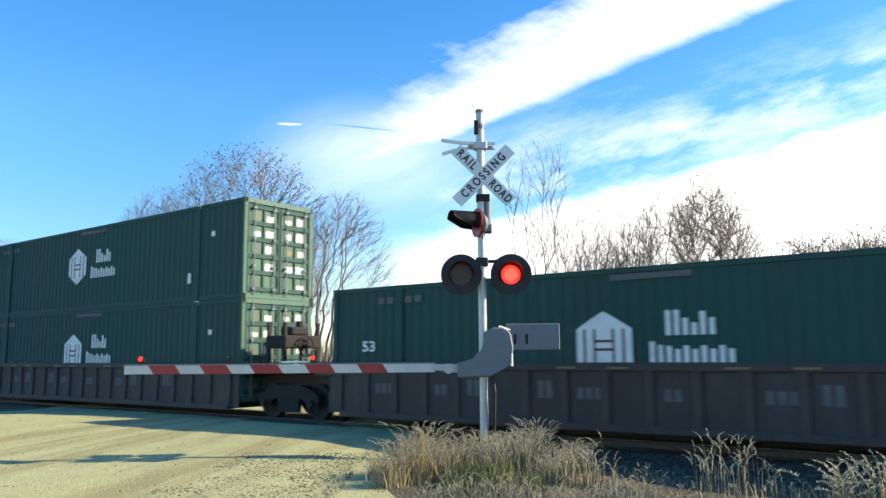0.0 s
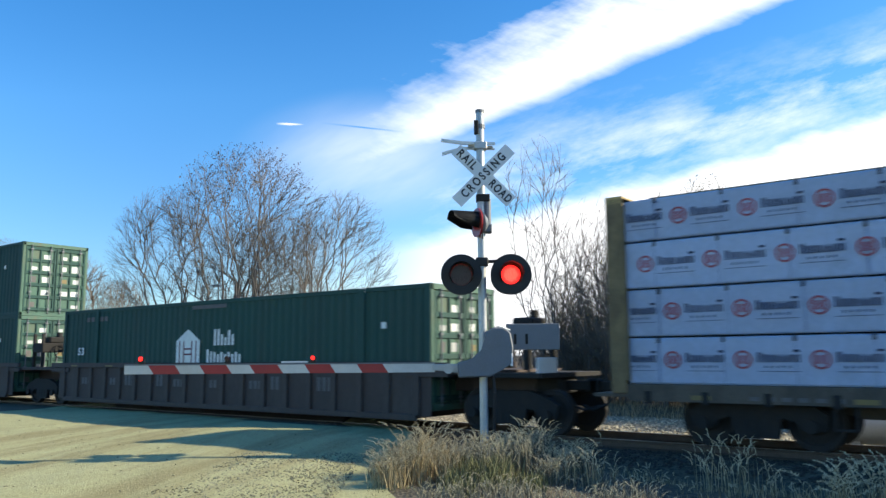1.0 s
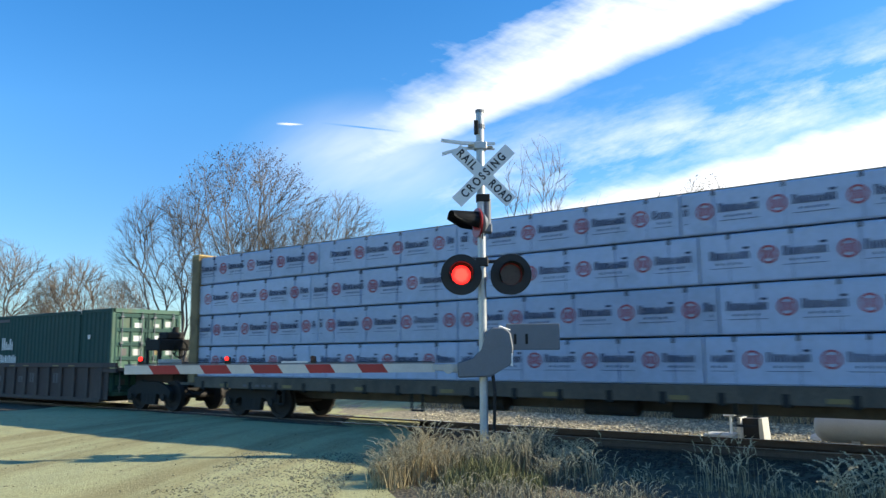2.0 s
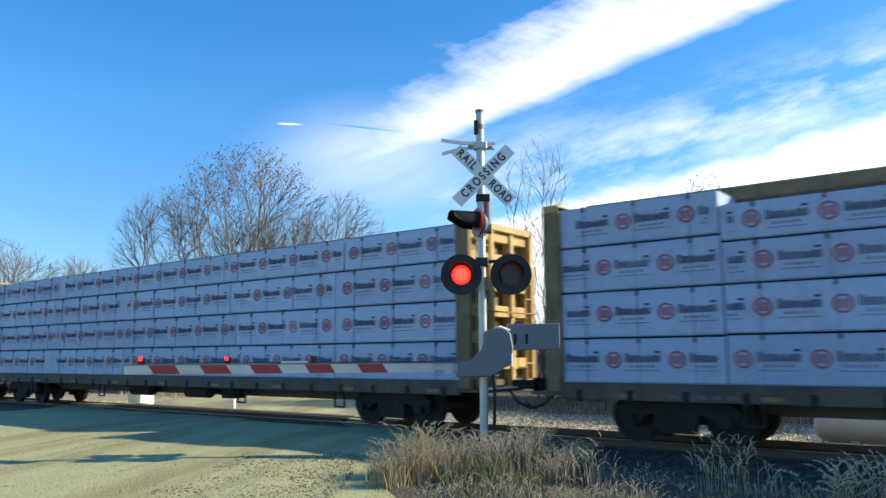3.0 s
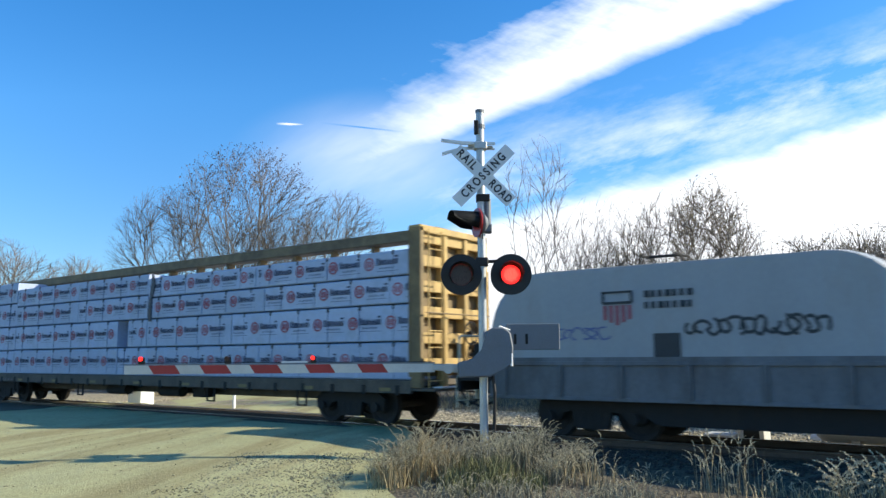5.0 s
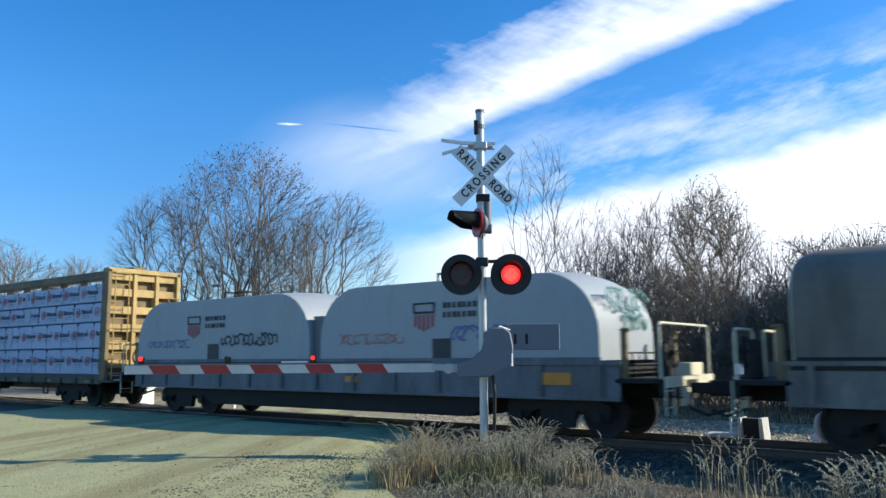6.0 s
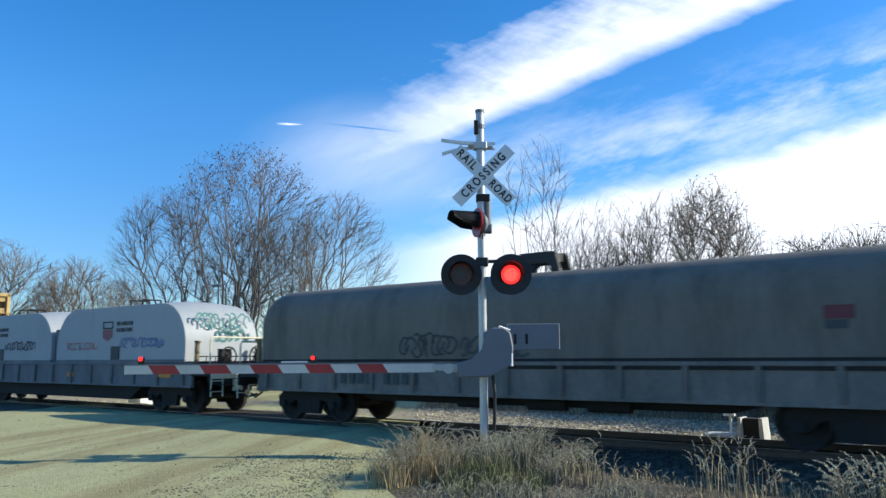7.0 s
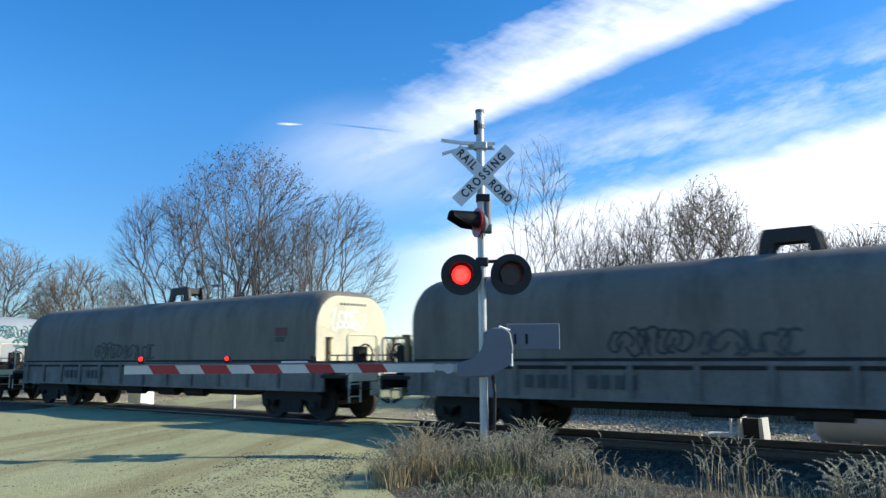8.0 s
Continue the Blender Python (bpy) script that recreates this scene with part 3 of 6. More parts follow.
def emblem(parent, x, z, hexa):
    """The company mark as plain shapes: a white gabled shield with maroon bars, and bars for its words."""
    y = -CW / 2 - 0.006
    bm = B()
    if hexa:
        prism(bm, [(x - 0.58, z - 0.3), (x, z - 0.64), (x + 0.58, z - 0.3), (x + 0.58, z + 0.3), (x, z + 0.64), (x - 0.58, z + 0.3)], y - 0.004, y, "y")
    else:
        prism(bm, [(x - 0.58, z - 0.5), (x + 0.58, z - 0.5), (x + 0.58, z + 0.2), (x + 0.22, z + 0.42), (x, z + 0.54), (x - 0.22, z + 0.42), (x - 0.58, z + 0.2)], y - 0.004, y, "y")
    part("shield_mark", bm, "white_mark", parent, "white gabled shield mark")
    bm = B()
    lo, hi = (-0.40, 0.36) if hexa else (-0.44, 0.20)
    mid = (lo + hi) / 2
    for u in (-0.30, 0.30):
        box(bm, x + u - 0.13, x + u - 0.08, y - 0.008, y - 0.004, z + lo, z + hi)
        box(bm, x + u + 0.08, x + u + 0.13, y - 0.008, y - 0.004, z + lo, z + hi)
    for v in (mid - 0.10, mid + 0.06):
        box(bm, x - 0.17, x + 0.17, y - 0.008, y - 0.004, z + v, z + v + 0.05)
    part("shield_stripe", bm, "maroon_mark", parent, "maroon bars on the shield mark", kind="stuff")
    x0 = x + 0.92
    bm = B()

    for i, hgt in enumerate((0.46, 0.31, 0.42)):
        for k in (0, 0.16):
            box(bm, x0 + 0.32 + i * 0.32 + k, x0 + 0.42 + i * 0.32 + k, y - 0.004, y, z + 0.05, z + 0.05 + hgt * (1 if k == 0 or i == 0 else 0.72))
    for i in range(5):
        for k in (0, 0.16):
            box(bm, x0 + i * 0.32 + k, x0 + 0.1 + i * 0.32 + k, y - 0.004, y, z - 0.46, z - (0.06 if i == 0 else 0.14) - 0.06 * (k > 0))
    part("word_mark", bm, "white_mark", parent, "white bars in place of the company words", kind="stuff")


def container(label, hexa, number):
    c = thing("shipping_container", label, "container", "green containers")
    hw, hl = CW / 2, CL / 2
    for way in (-1, 1):
        bm = B()
        corrugated(bm, CL - 0.3, way * (hw - 0.012), way, 0.14, CH - 0.1)
        part("side_panel", bm, "container", c)
        for z0, z1 in ((0.0, 0.15), (CH - 0.11, CH)):
            bm = B()
            box(bm, -hl, hl, way * hw - (0.05 if way > 0 else 0), way * hw + (0.05 if way < 0 else 0), z0, z1, 0.008)
            part("side_rail", bm, "container", c)
        for x in (-hl, -6.1, 6.1, hl):
            bm = B()
            w = 0.16 if abs(x) > 7 else 0.22
            x0 = min(max(x - w / 2, -hl), hl - w)
            box(bm, x0, x0 + w, way * hw - 0.03, way * hw + 0.03 if abs(x) < 7 else way * hw, 0.05, CH - 0.02, 0.006)
            part("corner_post", bm, "container", c)
            bm = B()
            box(bm, x0 - 0.005, x0 + w + 0.005, way * (hw - 0.02) - 0.03, way * (hw - 0.02) + 0.03, CH - 0.12, CH + 0.004, 0.006)
            if abs(x) < 7:
                part("corner_casting", bm, "white_mark" if x > 0 else "container", c, "pale steel corner casting")
            else:
                part("corner_casting", bm, "container", c)
    bm = B()
    box(bm, -hl + 0.05, hl - 0.05, -hw + 0.04, hw - 0.04, CH - 0.06, CH - 0.03)
    part("roof", bm, "container", c)
    bm = B()
    box(bm, -hl, hl - 0.06, -hw + 0.05, hw - 0.05, 0.02, 0.14)
    part("floor_frame", bm, "steel_dark", c)
    bm = B()
    box(bm, -hl, -hl + 0.05, -hw + 0.02, hw - 0.02, 0.1, CH - 0.05)
    part("front_wall", bm, "container", c)
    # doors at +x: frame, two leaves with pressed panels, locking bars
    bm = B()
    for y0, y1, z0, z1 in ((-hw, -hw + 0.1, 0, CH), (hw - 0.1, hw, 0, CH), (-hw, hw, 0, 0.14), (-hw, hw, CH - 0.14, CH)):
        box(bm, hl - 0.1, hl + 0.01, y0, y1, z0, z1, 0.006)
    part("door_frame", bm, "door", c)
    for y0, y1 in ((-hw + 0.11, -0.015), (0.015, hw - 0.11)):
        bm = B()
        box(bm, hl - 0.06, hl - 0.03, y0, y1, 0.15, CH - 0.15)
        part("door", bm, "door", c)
        leaf = c.children[-1]
        mid = (y0 + y1) / 2
        bm = B()
        for z in [0.2 + i * (CH - 0.5) / 5 for i in range(6)]:
            box(bm, hl - 0.03, hl + 0.012, y0 + 0.02, y1 - 0.02, z, z + 0.13, 0.012)
        for y in (y0 + 0.03, mid, y1 - 0.03):
            box(bm, hl - 0.03, hl + 0.016, y - 0.035, y + 0.035, 0.18, CH - 0.18, 0.01)
        part("pressed_rib", bm, "container", leaf, "dark green pressed ribs")
        bm = B()
        for y in (y0 + 0.22, y1 - 0.22):
            tube(bm, (hl + 0.04, y, 0.1), (hl + 0.04, y, CH - 0.1), 0.02, n=8)
            for z in (0.25, 0.9, 1.7, CH - 0.3):
                box(bm, hl + 0.0, hl + 0.07, y - 0.05, y + 0.05, z, z + 0.05)
        part("locking_bar", bm, "alu", leaf, "grey steel locking bars")
        rnd = random.Random(7 if y0 < 0 else 9)
        for i in range(5):
            for k in (-1, 1):
                yy = mid + k * 0.23 + rnd.uniform(-0.03, 0.03)
                z = 0.36 + i * (CH - 0.5) / 5 + rnd.uniform(-0.02, 0.03)
                if rnd.random() < 0.25:
                    continue
                ww, hh = rnd.uniform(0.09, 0.15), rnd.uniform(0.12, 0.26)
                bm = B()
                box(bm, hl - 0.03, hl - 0.025, yy - ww, yy + ww, z, z + hh)
                part("placard", bm, rnd.choice(("galv", "galv", "stencil", "yellow_mark" if i == 2 else "white_mark")), leaf, "weathered placard")
    emblem(c, -0.92, 1.52 if not hexa else 1.55, hexa)
    if not hexa:
        words(number, "white_mark", c, 0.34, pose(-hl + 1.2, -hw - 0.008, 1.45, 90, 0, 0), "number_mark", "white stencilled length figure", 1.2)
    bm = B()
    box(bm, -0.75, 0.85, -hw - 0.012, -hw - 0.008, CH - 0.24, CH - 0.13)
    for i in range(5):
        box(bm, -hl + 1.5 + i * 0.28, -hl + 1.7 + i * 0.28, -hw - 0.012, -hw - 0.008, CH - 0.42, CH - 0.27)
    part("code_mark", bm, "stencil", c, "faded grey code bars", kind="stuff")
    bm = B()
    box(bm, hl - 1.5, hl - 1.35, -hw - 0.012, -hw - 0.008, CH - 1.0, CH - 0.85)
    part("placard", bm, "white_mark", c, "small white placard")
    bm = B()
    box(bm, hl - 2.6, hl - 2.45, -hw - 0.012, -hw - 0.008, 0.55, 0.85)
    part("placard", bm, "white_mark", c, "small white placard")
    return c


def well_car(s, label, right_gear, trucks):
    """A well car: deep side sills with posts, end platforms, trucks."""
    c = thing("well_car", label, "railway car", "train cars")
    L, hw = 17.6, 1.44
    for way in (-1, 1):
        y = way * hw
        yi = way * (hw - 0.1)
        bm = B()
        box(bm, -L / 2, L / 2, min(y, yi), max(y, yi), 1.16, 1.32, 0.012)
        part("top_chord", bm, "well", c)
        bm = B()
        box(bm, -L / 2 + 0.9, L / 2 - 0.9, min(y, yi), max(y, yi), 0.03, 0.17, 0.012)
        part("bottom_chord", bm, "well", c)
        bm = B()
        ys = way * (hw - 0.07)
        box(bm, -L / 2 + 0.5, L / 2 - 0.5, min(ys, way * (hw - 0.09)), max(ys, way * (hw - 0.09)), 0.12, 1.2)
        part("side_sheet", bm, "well", c)
        bm = B()
        box(bm, -0.09, 0.09, min(y, way * (hw - 0.08)), max(y, way * (hw - 0.08)), 0.15, 1.17, 0.01)
        post_me = data_of("side_post", bm, "well")
        for i in range(19):
            po = new("side_post", post_me)
            po.parent = c
            po.location = (-L / 2 + 0.9 + i * (L - 1.8) / 18, 0, 0)
        bm = B()
        for i in range(14):
            u = -L / 2 + 1.4 + i * 1.1
            if i % 3 != 1:
                box(bm, u, u + 0.42, way * (hw + 0.004) if way > 0 else -hw - 0.006, way * (hw + 0.006) if way > 0 else -hw - 0.002, 1.2, 1.24)
        part("reflector", bm, "yellow_mark", c, "dull yellow reflective strips", kind="stuff")
        bm = B()
        for i in range(17):
            u = -L / 2 + 1.15 + i * (L - 1.8) / 18 + 0.02
            if i in (1, 3, 4, 6, 7, 9, 11, 12, 14):
                hgt = 0.22 if i % 2 else 0.34
                for k in range(3 if i % 3 else 2):
                    box(bm, u + k * 0.19, u + k * 0.19 + 0.13, way * (hw - 0.07) - 0.004, way * (hw - 0.07) + 0.004, 0.62, 0.62 + hgt)
        part("stencil_band", bm, "stencil", c, "faded grey stencil bars", kind="stuff")
    for x in (-L / 2 + 0.6, L / 2 - 0.6):
        bm = B()
        box(bm, x - 0.6, x + 0.6, -hw + 0.02, hw - 0.02, 1.0, 1.14, 0.01)
        box(bm, x - 0.5, x + 0.5, -0.35, 0.35, 0.66, 1.0, 0.02)
        part("end_platform", bm, "well", c)
    bm = B()
    box(bm, -L / 2 + 1.2, L / 2 - 1.2, -1.34, 1.34, 0.04, 0.235)
    part("well_floor", bm, "steel_dark", c)
    ends = (-L / 2 - 0.55, L / 2 + 0.55)
    for x, way in zip(ends, (-1, 1)):
        bm = B()
        box(bm, min(x - way * 0.6, x + way * 1.1), max(x - way * 0.6, x + way * 1.1), -0.42, 0.42, 0.68, 1.02, 0.03)
        box(bm, min(x - way * 0.6, x + way * 0.75), max(x - way * 0.6, x + way * 0.75), -1.32, 1.32, 1.06, 1.16, 0.01)
        part("end_sill", bm, "well", c)
    for x in trucks:
        truck(c, x)
    # gear on the platform at the rear end
    x = L / 2 + (1.45 if right_gear else 0.6)
    if right_gear:
        bm = B()
        box(bm, L / 2 + 0.5, L / 2 + 2.3, -1.36, 1.36, 1.0, 1.10, 0.01)
        box(bm, L / 2 + 0.5, L / 2 + 2.2, -0.4, 0.4, 0.66, 1.0, 0.03)
        part("end_platform", bm, "steel_dark", c)
    bm = B()
    for px, py in ((x - 0.35, -1.0), (x + 0.3, -1.0), (x - 0.35, 0.2), (x + 0.3, 0.2)):
        box(bm, px - 0.05, px + 0.05, py - 0.05, py + 0.05, 1.16, 2.1 if right_gear else 2.4, 0.01)
    box(bm, x - 0.42, x + 0.38, -1.06, 0.26, 1.7, 2.05, 0.03)
    part("end_frame", bm, "steel_dark", c, "black brake gear frame")
    bm = B()
    box(bm, x - 0.2, x + 0.3, -0.75, -0.1, 2.06, 2.28, 0.04)
    tube(bm, (x + 0.1, -0.3, 2.28), (x + 0.1, -0.3, 2.45), 0.1, n=12)
    part("brake_cylinder", bm, "steel_dark", c)
    brake_wheel(c, x + 0.5, -0.4, 1.75)
    if right_gear:
        bm = B()
        box(bm, x + 0.72, x + 0.76, -1.3, -0.5, 1.08, 1.42, 0.006)
        part("end_plate", bm, "white_mark", c, "white end plate")
        coupler(c, L / 2 + 2.1, 1)
    return rolling(c, s)


stack_mid = -17.55 - CL / 2
single_mid = 2.55 - CL / 2
well_car(stack_mid, "dark brown well car under two stacked green containers", False, (-9.6,))
well_car(single_mid, "dark brown well car carrying one green container", True, (-15.85 - single_mid, 10.15))
Z_LOW = 3.115 - CH + 0.005
for s, z, hexa, lab in ((stack_mid, 3.125, True, "dark green corrugated container stacked on top of another"),
                        (stack_mid, Z_LOW, False, "dark green corrugated container under a stacked one"),
                        (single_mid, Z_LOW, False, "dark green corrugated container alone in a well car")):
    rolling(container(lab, hexa, "53"), s, z)


# lumber cars
def bulkhead(car, x, way, hw=1.38, z1=4.46):
    """An end wall of a lumber car: posts, cross beams and sheet, open ribs outwards."""
    bm = B()
    box(bm, min(x, x + way * 0.06), max(x, x + way * 0.06), -hw, hw, 1.0, z1)
    # sheet darker than the beams: shade in the recessed cells put into colour
    wall = part("bulkhead", bm, "olive", car, "weathered yellow ribbed bulkhead")
    xo = x + way * 0.06
    for y in (-hw, -0.42, 0.42, hw - 0.14):
        bm = B()
        w = 0.14
        d = 0.30 if abs(y) > 1 else 0.26
        box(bm, min(xo, xo + way * d), max(xo, xo + way * d), y, y + w, 0.75, z1, 0.012)
        part("post", bm, "yellow" if y > -1 else "olive", wall)
    for i, z in enumerate((1.15, 1.75, 2.35, 2.95, 3.55, 4.1)):
        bm = B()
        box(bm, min(xo, xo + way * 0.2), max(xo, xo + way * 0.2), -hw + 0.1, hw - 0.1, z, z + 0.26, 0.012)
        part("cross_beam", bm, "yellow", wall)
    bm = B()
    box(bm, min(xo - way * 0.06, xo + way * 0.30), max(xo - way * 0.06, xo + way * 0.30), -hw, hw, z1 - 0.12, z1 + 0.04, 0.015)
    part("top_cap", bm, "yellow", wall)


def center_beam(s0, s1, label):
    c = thing("lumber_car", label, "railway car", "train cars")
    L = s1 - s0
    h = L / 2
    for x, way in ((-h + 0.45, -1), (h - 0.45, 1)):
        bulkhead(c, x, way)
        ladder(c, x + way * 0.42, -0.9, 0.75, 4.4, "yellow", "y", 0.5)
        ladder(c, x + way * 0.42, 1.1, 0.75, 3.6, "yellow", "y", 0.42)
        bm = B()
        box(bm, min(x, x + way * 0.75), max(x, x + way * 0.75), -1.35, 1.35, 0.68, 0.74)
        part("end_platform", bm, "frame_tan", c, "grimy crossover platform")
        if way > 0:
            bm = B()
            box(bm, x + 0.5, x + 0.78, -1.1, 1.34, 0.745, 0.775)
            part("platform_grating", bm, "white_mark", c, "pale steel grating")
        brake_wheel(c, x + way * 0.62, 0.25, 2.0)
        coupler(c, x + way * 0.6, way)
        bm = B()
        tube(bm, (x + way * 0.46, -1.3, 2.45), (x + way * 0.46, 1.3, 2.45), 0.018, n=6)
        part("hand_rail", bm, "olive", c)
    bm = B()
    box(bm, -h + 0.5, h - 0.5, -0.26, 0.26, 4.34, 4.63, 0.03)
    part("top_beam", bm, "olive", c, "weathered tan centre beam")
    bm = B()
    box(bm, -0.05, 0.05, -0.13, 0.13, 0.92, 4.34)
    post_me = data_of("beam_post", bm, "olive")
    n = 15
    for i in range(n):
        po = new("beam_post", post_me)
        po.parent = c
        po.location = (-h + 1.2 + i * (L - 2.4) / (n - 1), 0, 0)
    bm = B()
    box(bm, -h + 0.3, h - 0.3, -1.36, 1.36, 0.78, 0.92, 0.01)
    part("deck", bm, "frame_tan", c)
    bm = B()
    for way in (-1, 1):
        box(bm, -h + 0.4, h - 0.4, min(way * 1.36, way * 1.26), max(way * 1.36, way * 1.26), 0.62, 0.79)
    part("side_sill", bm, "frame_tan", c)
    bm = B()
    prism(bm, [(-h + 3.2, 0.62), (-h + 4.2, 0.36), (h - 4.2, 0.36), (h - 3.2, 0.62)], -0.35, 0.35, "y")
    part("centre_sill", bm, "frame_tan", c)
    bm = B()
    for i in range(22):
        x = -h + 0.8 + i * (L - 1.6) / 21
        box(bm, x - 0.06, x + 0.06, -1.37, -1.30, 0.58, 0.80)
    part("winch", bm, "steel_dark", c, "row of small load winches", kind="stuff")
    bm = B()
    box(bm, 2.6, 3.2, -0.9, -0.5, 0.3, 0.62, 0.02)
    part("brake_valve", bm, "steel_dark", c)
    for x in (-2.2, 0.8):
        bm = B()
        tube(bm, (x, -0.75, 0.45), (x + 1.1, -0.75, 0.45), 0.17, n=14)
        part("air_reservoir", bm, "steel_dark", c)
    for x in (-h + 3.9, -3.3, 3.9, h - 4.2):
        bm = B()
        for dx in (0, 0.32):
            box(bm, x + dx - 0.02, x + dx + 0.02, -1.34, -1.3, 0.25, 0.62)
        box(bm, x - 0.02, x + 0.34, -1.34, -1.3, 0.23, 0.27)
        part("stirrup_step", bm, "steel_dark", c)
    bm = B()
    for i in range(9):
        x = -h + 1.6 + i * 2.6
        box(bm, x, x + 0.35, -1.366, -1.362, 0.66, 0.74)
    part("reflector", bm, "yellow_mark", c, "yellow reflective strips on the sill", kind="stuff")
    bm = B()
    for i in range(6):
        box(bm, 0.7 - h + 1.9 + i * 0.26, 0.7 - h + 2.06 + i * 0.26, -1.367, -1.363, 0.67, 0.74)
    part("number_mark", bm, "stencil", c, "faded grey bars in place of the car number", kind="stuff")
    truck(c, -h + 2.6)
    truck(c, h - 2.6)
    return rolling(c, (s0 + s1) / 2)


BUNDLES, BANDS = {}, {}


def bundle_meshes(length, height, depth, seed):
    rnd = random.Random(seed)
    bm = B()
    hl = length / 2
    # a wrapped stack with soft, slightly sagging faces
    n = max(3, round(length / 0.6))
    prof = [(0.0, 0.03), (0.02, 0.0), (depth - 0.02, 0.0), (depth, 0.03), (depth, height - 0.03), (depth - 0.03, height), (0.03, height), (0.0, height - 0.03)]
    rings = []
    for i in range(n + 1):
        x = -hl + length * i / n
        w = 0.012 * rnd.uniform(-1, 1)
        rings.append([bm.verts.new((x, u + w * (1 if u < depth / 2 else 0), v + 0.4 * w * (1 if v > 0.1 else 0))) for u, v in prof])
    for a, b in zip(rings, rings[1:]):
        for i in range(8):
            bm.faces.new((a[i], a[(i + 1) % 8], b[(i + 1) % 8], b[i]))
    bm.faces.new(rings[0][::-1])
    bm.faces.new(rings[-1])
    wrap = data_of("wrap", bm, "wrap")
    # places of the printed emblems and of the word bars after them: (x, first bar, last bar)
    marks = []
    x = -hl - 1.1 + rnd.uniform(0, 1.22)
    while x < hl:
        first = max(0, math.ceil((-hl + 0.04 - x - 0.24) / 0.1))
        last = min(7, math.floor((hl - 0.04 - x - 0.24) / 0.1))
        marks.append((x, -hl + 0.19 < x < hl - 0.19, first, last))
        x += 1.235
    k = max(2, round(length / 1.15))
    straps = [-hl + length * (i + 0.5) / k for i in range(k)]
    return wrap, marks, straps


def print_meshes():
    """One red ring emblem and one strap end."""
    red, st = B(), B()
    ring_plate(red, 0, 0, 0.125, 0.16, -0.017, -0.013, 24)
    for u in (-0.075, 0.02):
        box(red, u, u + 0.055, -0.017, -0.013, -0.075, 0.075)
    prism(st, [(-0.03, -0.10), (0.03, -0.09), (0.025, 0.006), (-0.025, 0.006)], -0.018, 0.05, "y")
    return data_of("emblem_print", red, "print_red"), data_of("strap", st, "strap")


PRINTS = print_meshes()
WORDS = {}


def word_print(first, last):
    """Dark bars in the rhythm of a printed word, with a row of small dashes under it."""
    if (first, last) not in WORDS:
        bm = B()
        for k in range(first, last):
            u = 0.24 + k * 0.1
            top = 0.125 if k == 0 else 0.085
            box(bm, u, u + 0.03, -0.017, -0.013, -0.045, top)
            box(bm, u + (0.05 if k % 3 else 0.056), u + 0.078, -0.017, -0.013, -0.045, top - (0.03 if k in (3, 4) else 0.0))
            if 0 < k < 6:
                box(bm, u + 0.01, u + 0.042, -0.017, -0.013, -0.14, -0.1)
        if last == 7:
            box(bm, 0.82, 0.92, -0.017, -0.013, 0.125, 0.165)
        box(bm, 0.24 + first * 0.1, 0.22 + last * 0.1, -0.0165, -0.013, -0.2, -0.192)
        WORDS[(first, last)] = data_of("word_print", bm, "print_dark")
    return WORDS[(first, last)]


def bundle(s0, s1, z0, z1, near=True, seed=0):
    key = (round(s1 - s0, 2), round(z1 - z0, 2), seed % 3)
    height = z1 - z0 - 0.034
    if key not in BUNDLES:
        BUNDLES[key] = bundle_meshes(s1 - s0 - 0.03, height, 1.13, seed)
    wrap, marks, straps = BUNDLES[key]
    b = thing("lumber_bundle", "stack of sawn lumber in printed white wrap on a rail car", "lumber bundle", "wrapped lumber")
    items = [("wrap", wrap, 0, 0)]
    if near:
        for x, ring, first, last in marks:
            if ring:
                items.append(("emblem_print", PRINTS[0], x, height * 0.52))
            if last > first:
                items.append(("word_print", word_print(first, last), x, height * 0.52))
        hk = round(height, 2)
        if hk not in BANDS:
            bm = B()
            box(bm, -0.008, 0.008, -0.0155, 0.0, 0.02, hk - 0.02)
            BANDS[hk] = data_of("band", bm, "crease")
        for x in straps:
            items += [("strap", PRINTS[1], x, height), ("band", BANDS[hk], x, 0)]
    for name, me, x, z in items:
        ob = new(name, me)
        ob.parent = b
        ob.location = (x, 0, z)
        if name != "wrap":
            tagged(ob, {"emblem_print": "red ring emblem", "word_print": "dark bars in place of printed words", "strap": "dark strap end", "band": "grey-blue band"}[name], kind="stuff" if name == "word_print" else "")
    rolling(b, (s0 + s1) / 2, z0, -1.3 if near else 0.17)


def load(rows_by_part):
    k = 0
    for s0, s1, zs, cuts in rows_by_part:
        for r, (z0, z1) in enumerate(zip(zs, zs[1:])):
            edges = [s0, *cuts.get(r, ()), s1]
            for a, b in zip(edges, edges[1:]):
                if b - a < 0.7:
                    continue
                bundle(a, b, z0, z1, True, k)
                k += 1
        n = max(1, round((s1 - s0) / 5))
        for r, (z0, z1) in enumerate(zip(zs, zs[1:])):
            for i in range(n):
                bundle(s0 + (s1 - s0) * i / n, s0 + (s1 - s0) * (i + 1) / n, z0, z1, False, k)


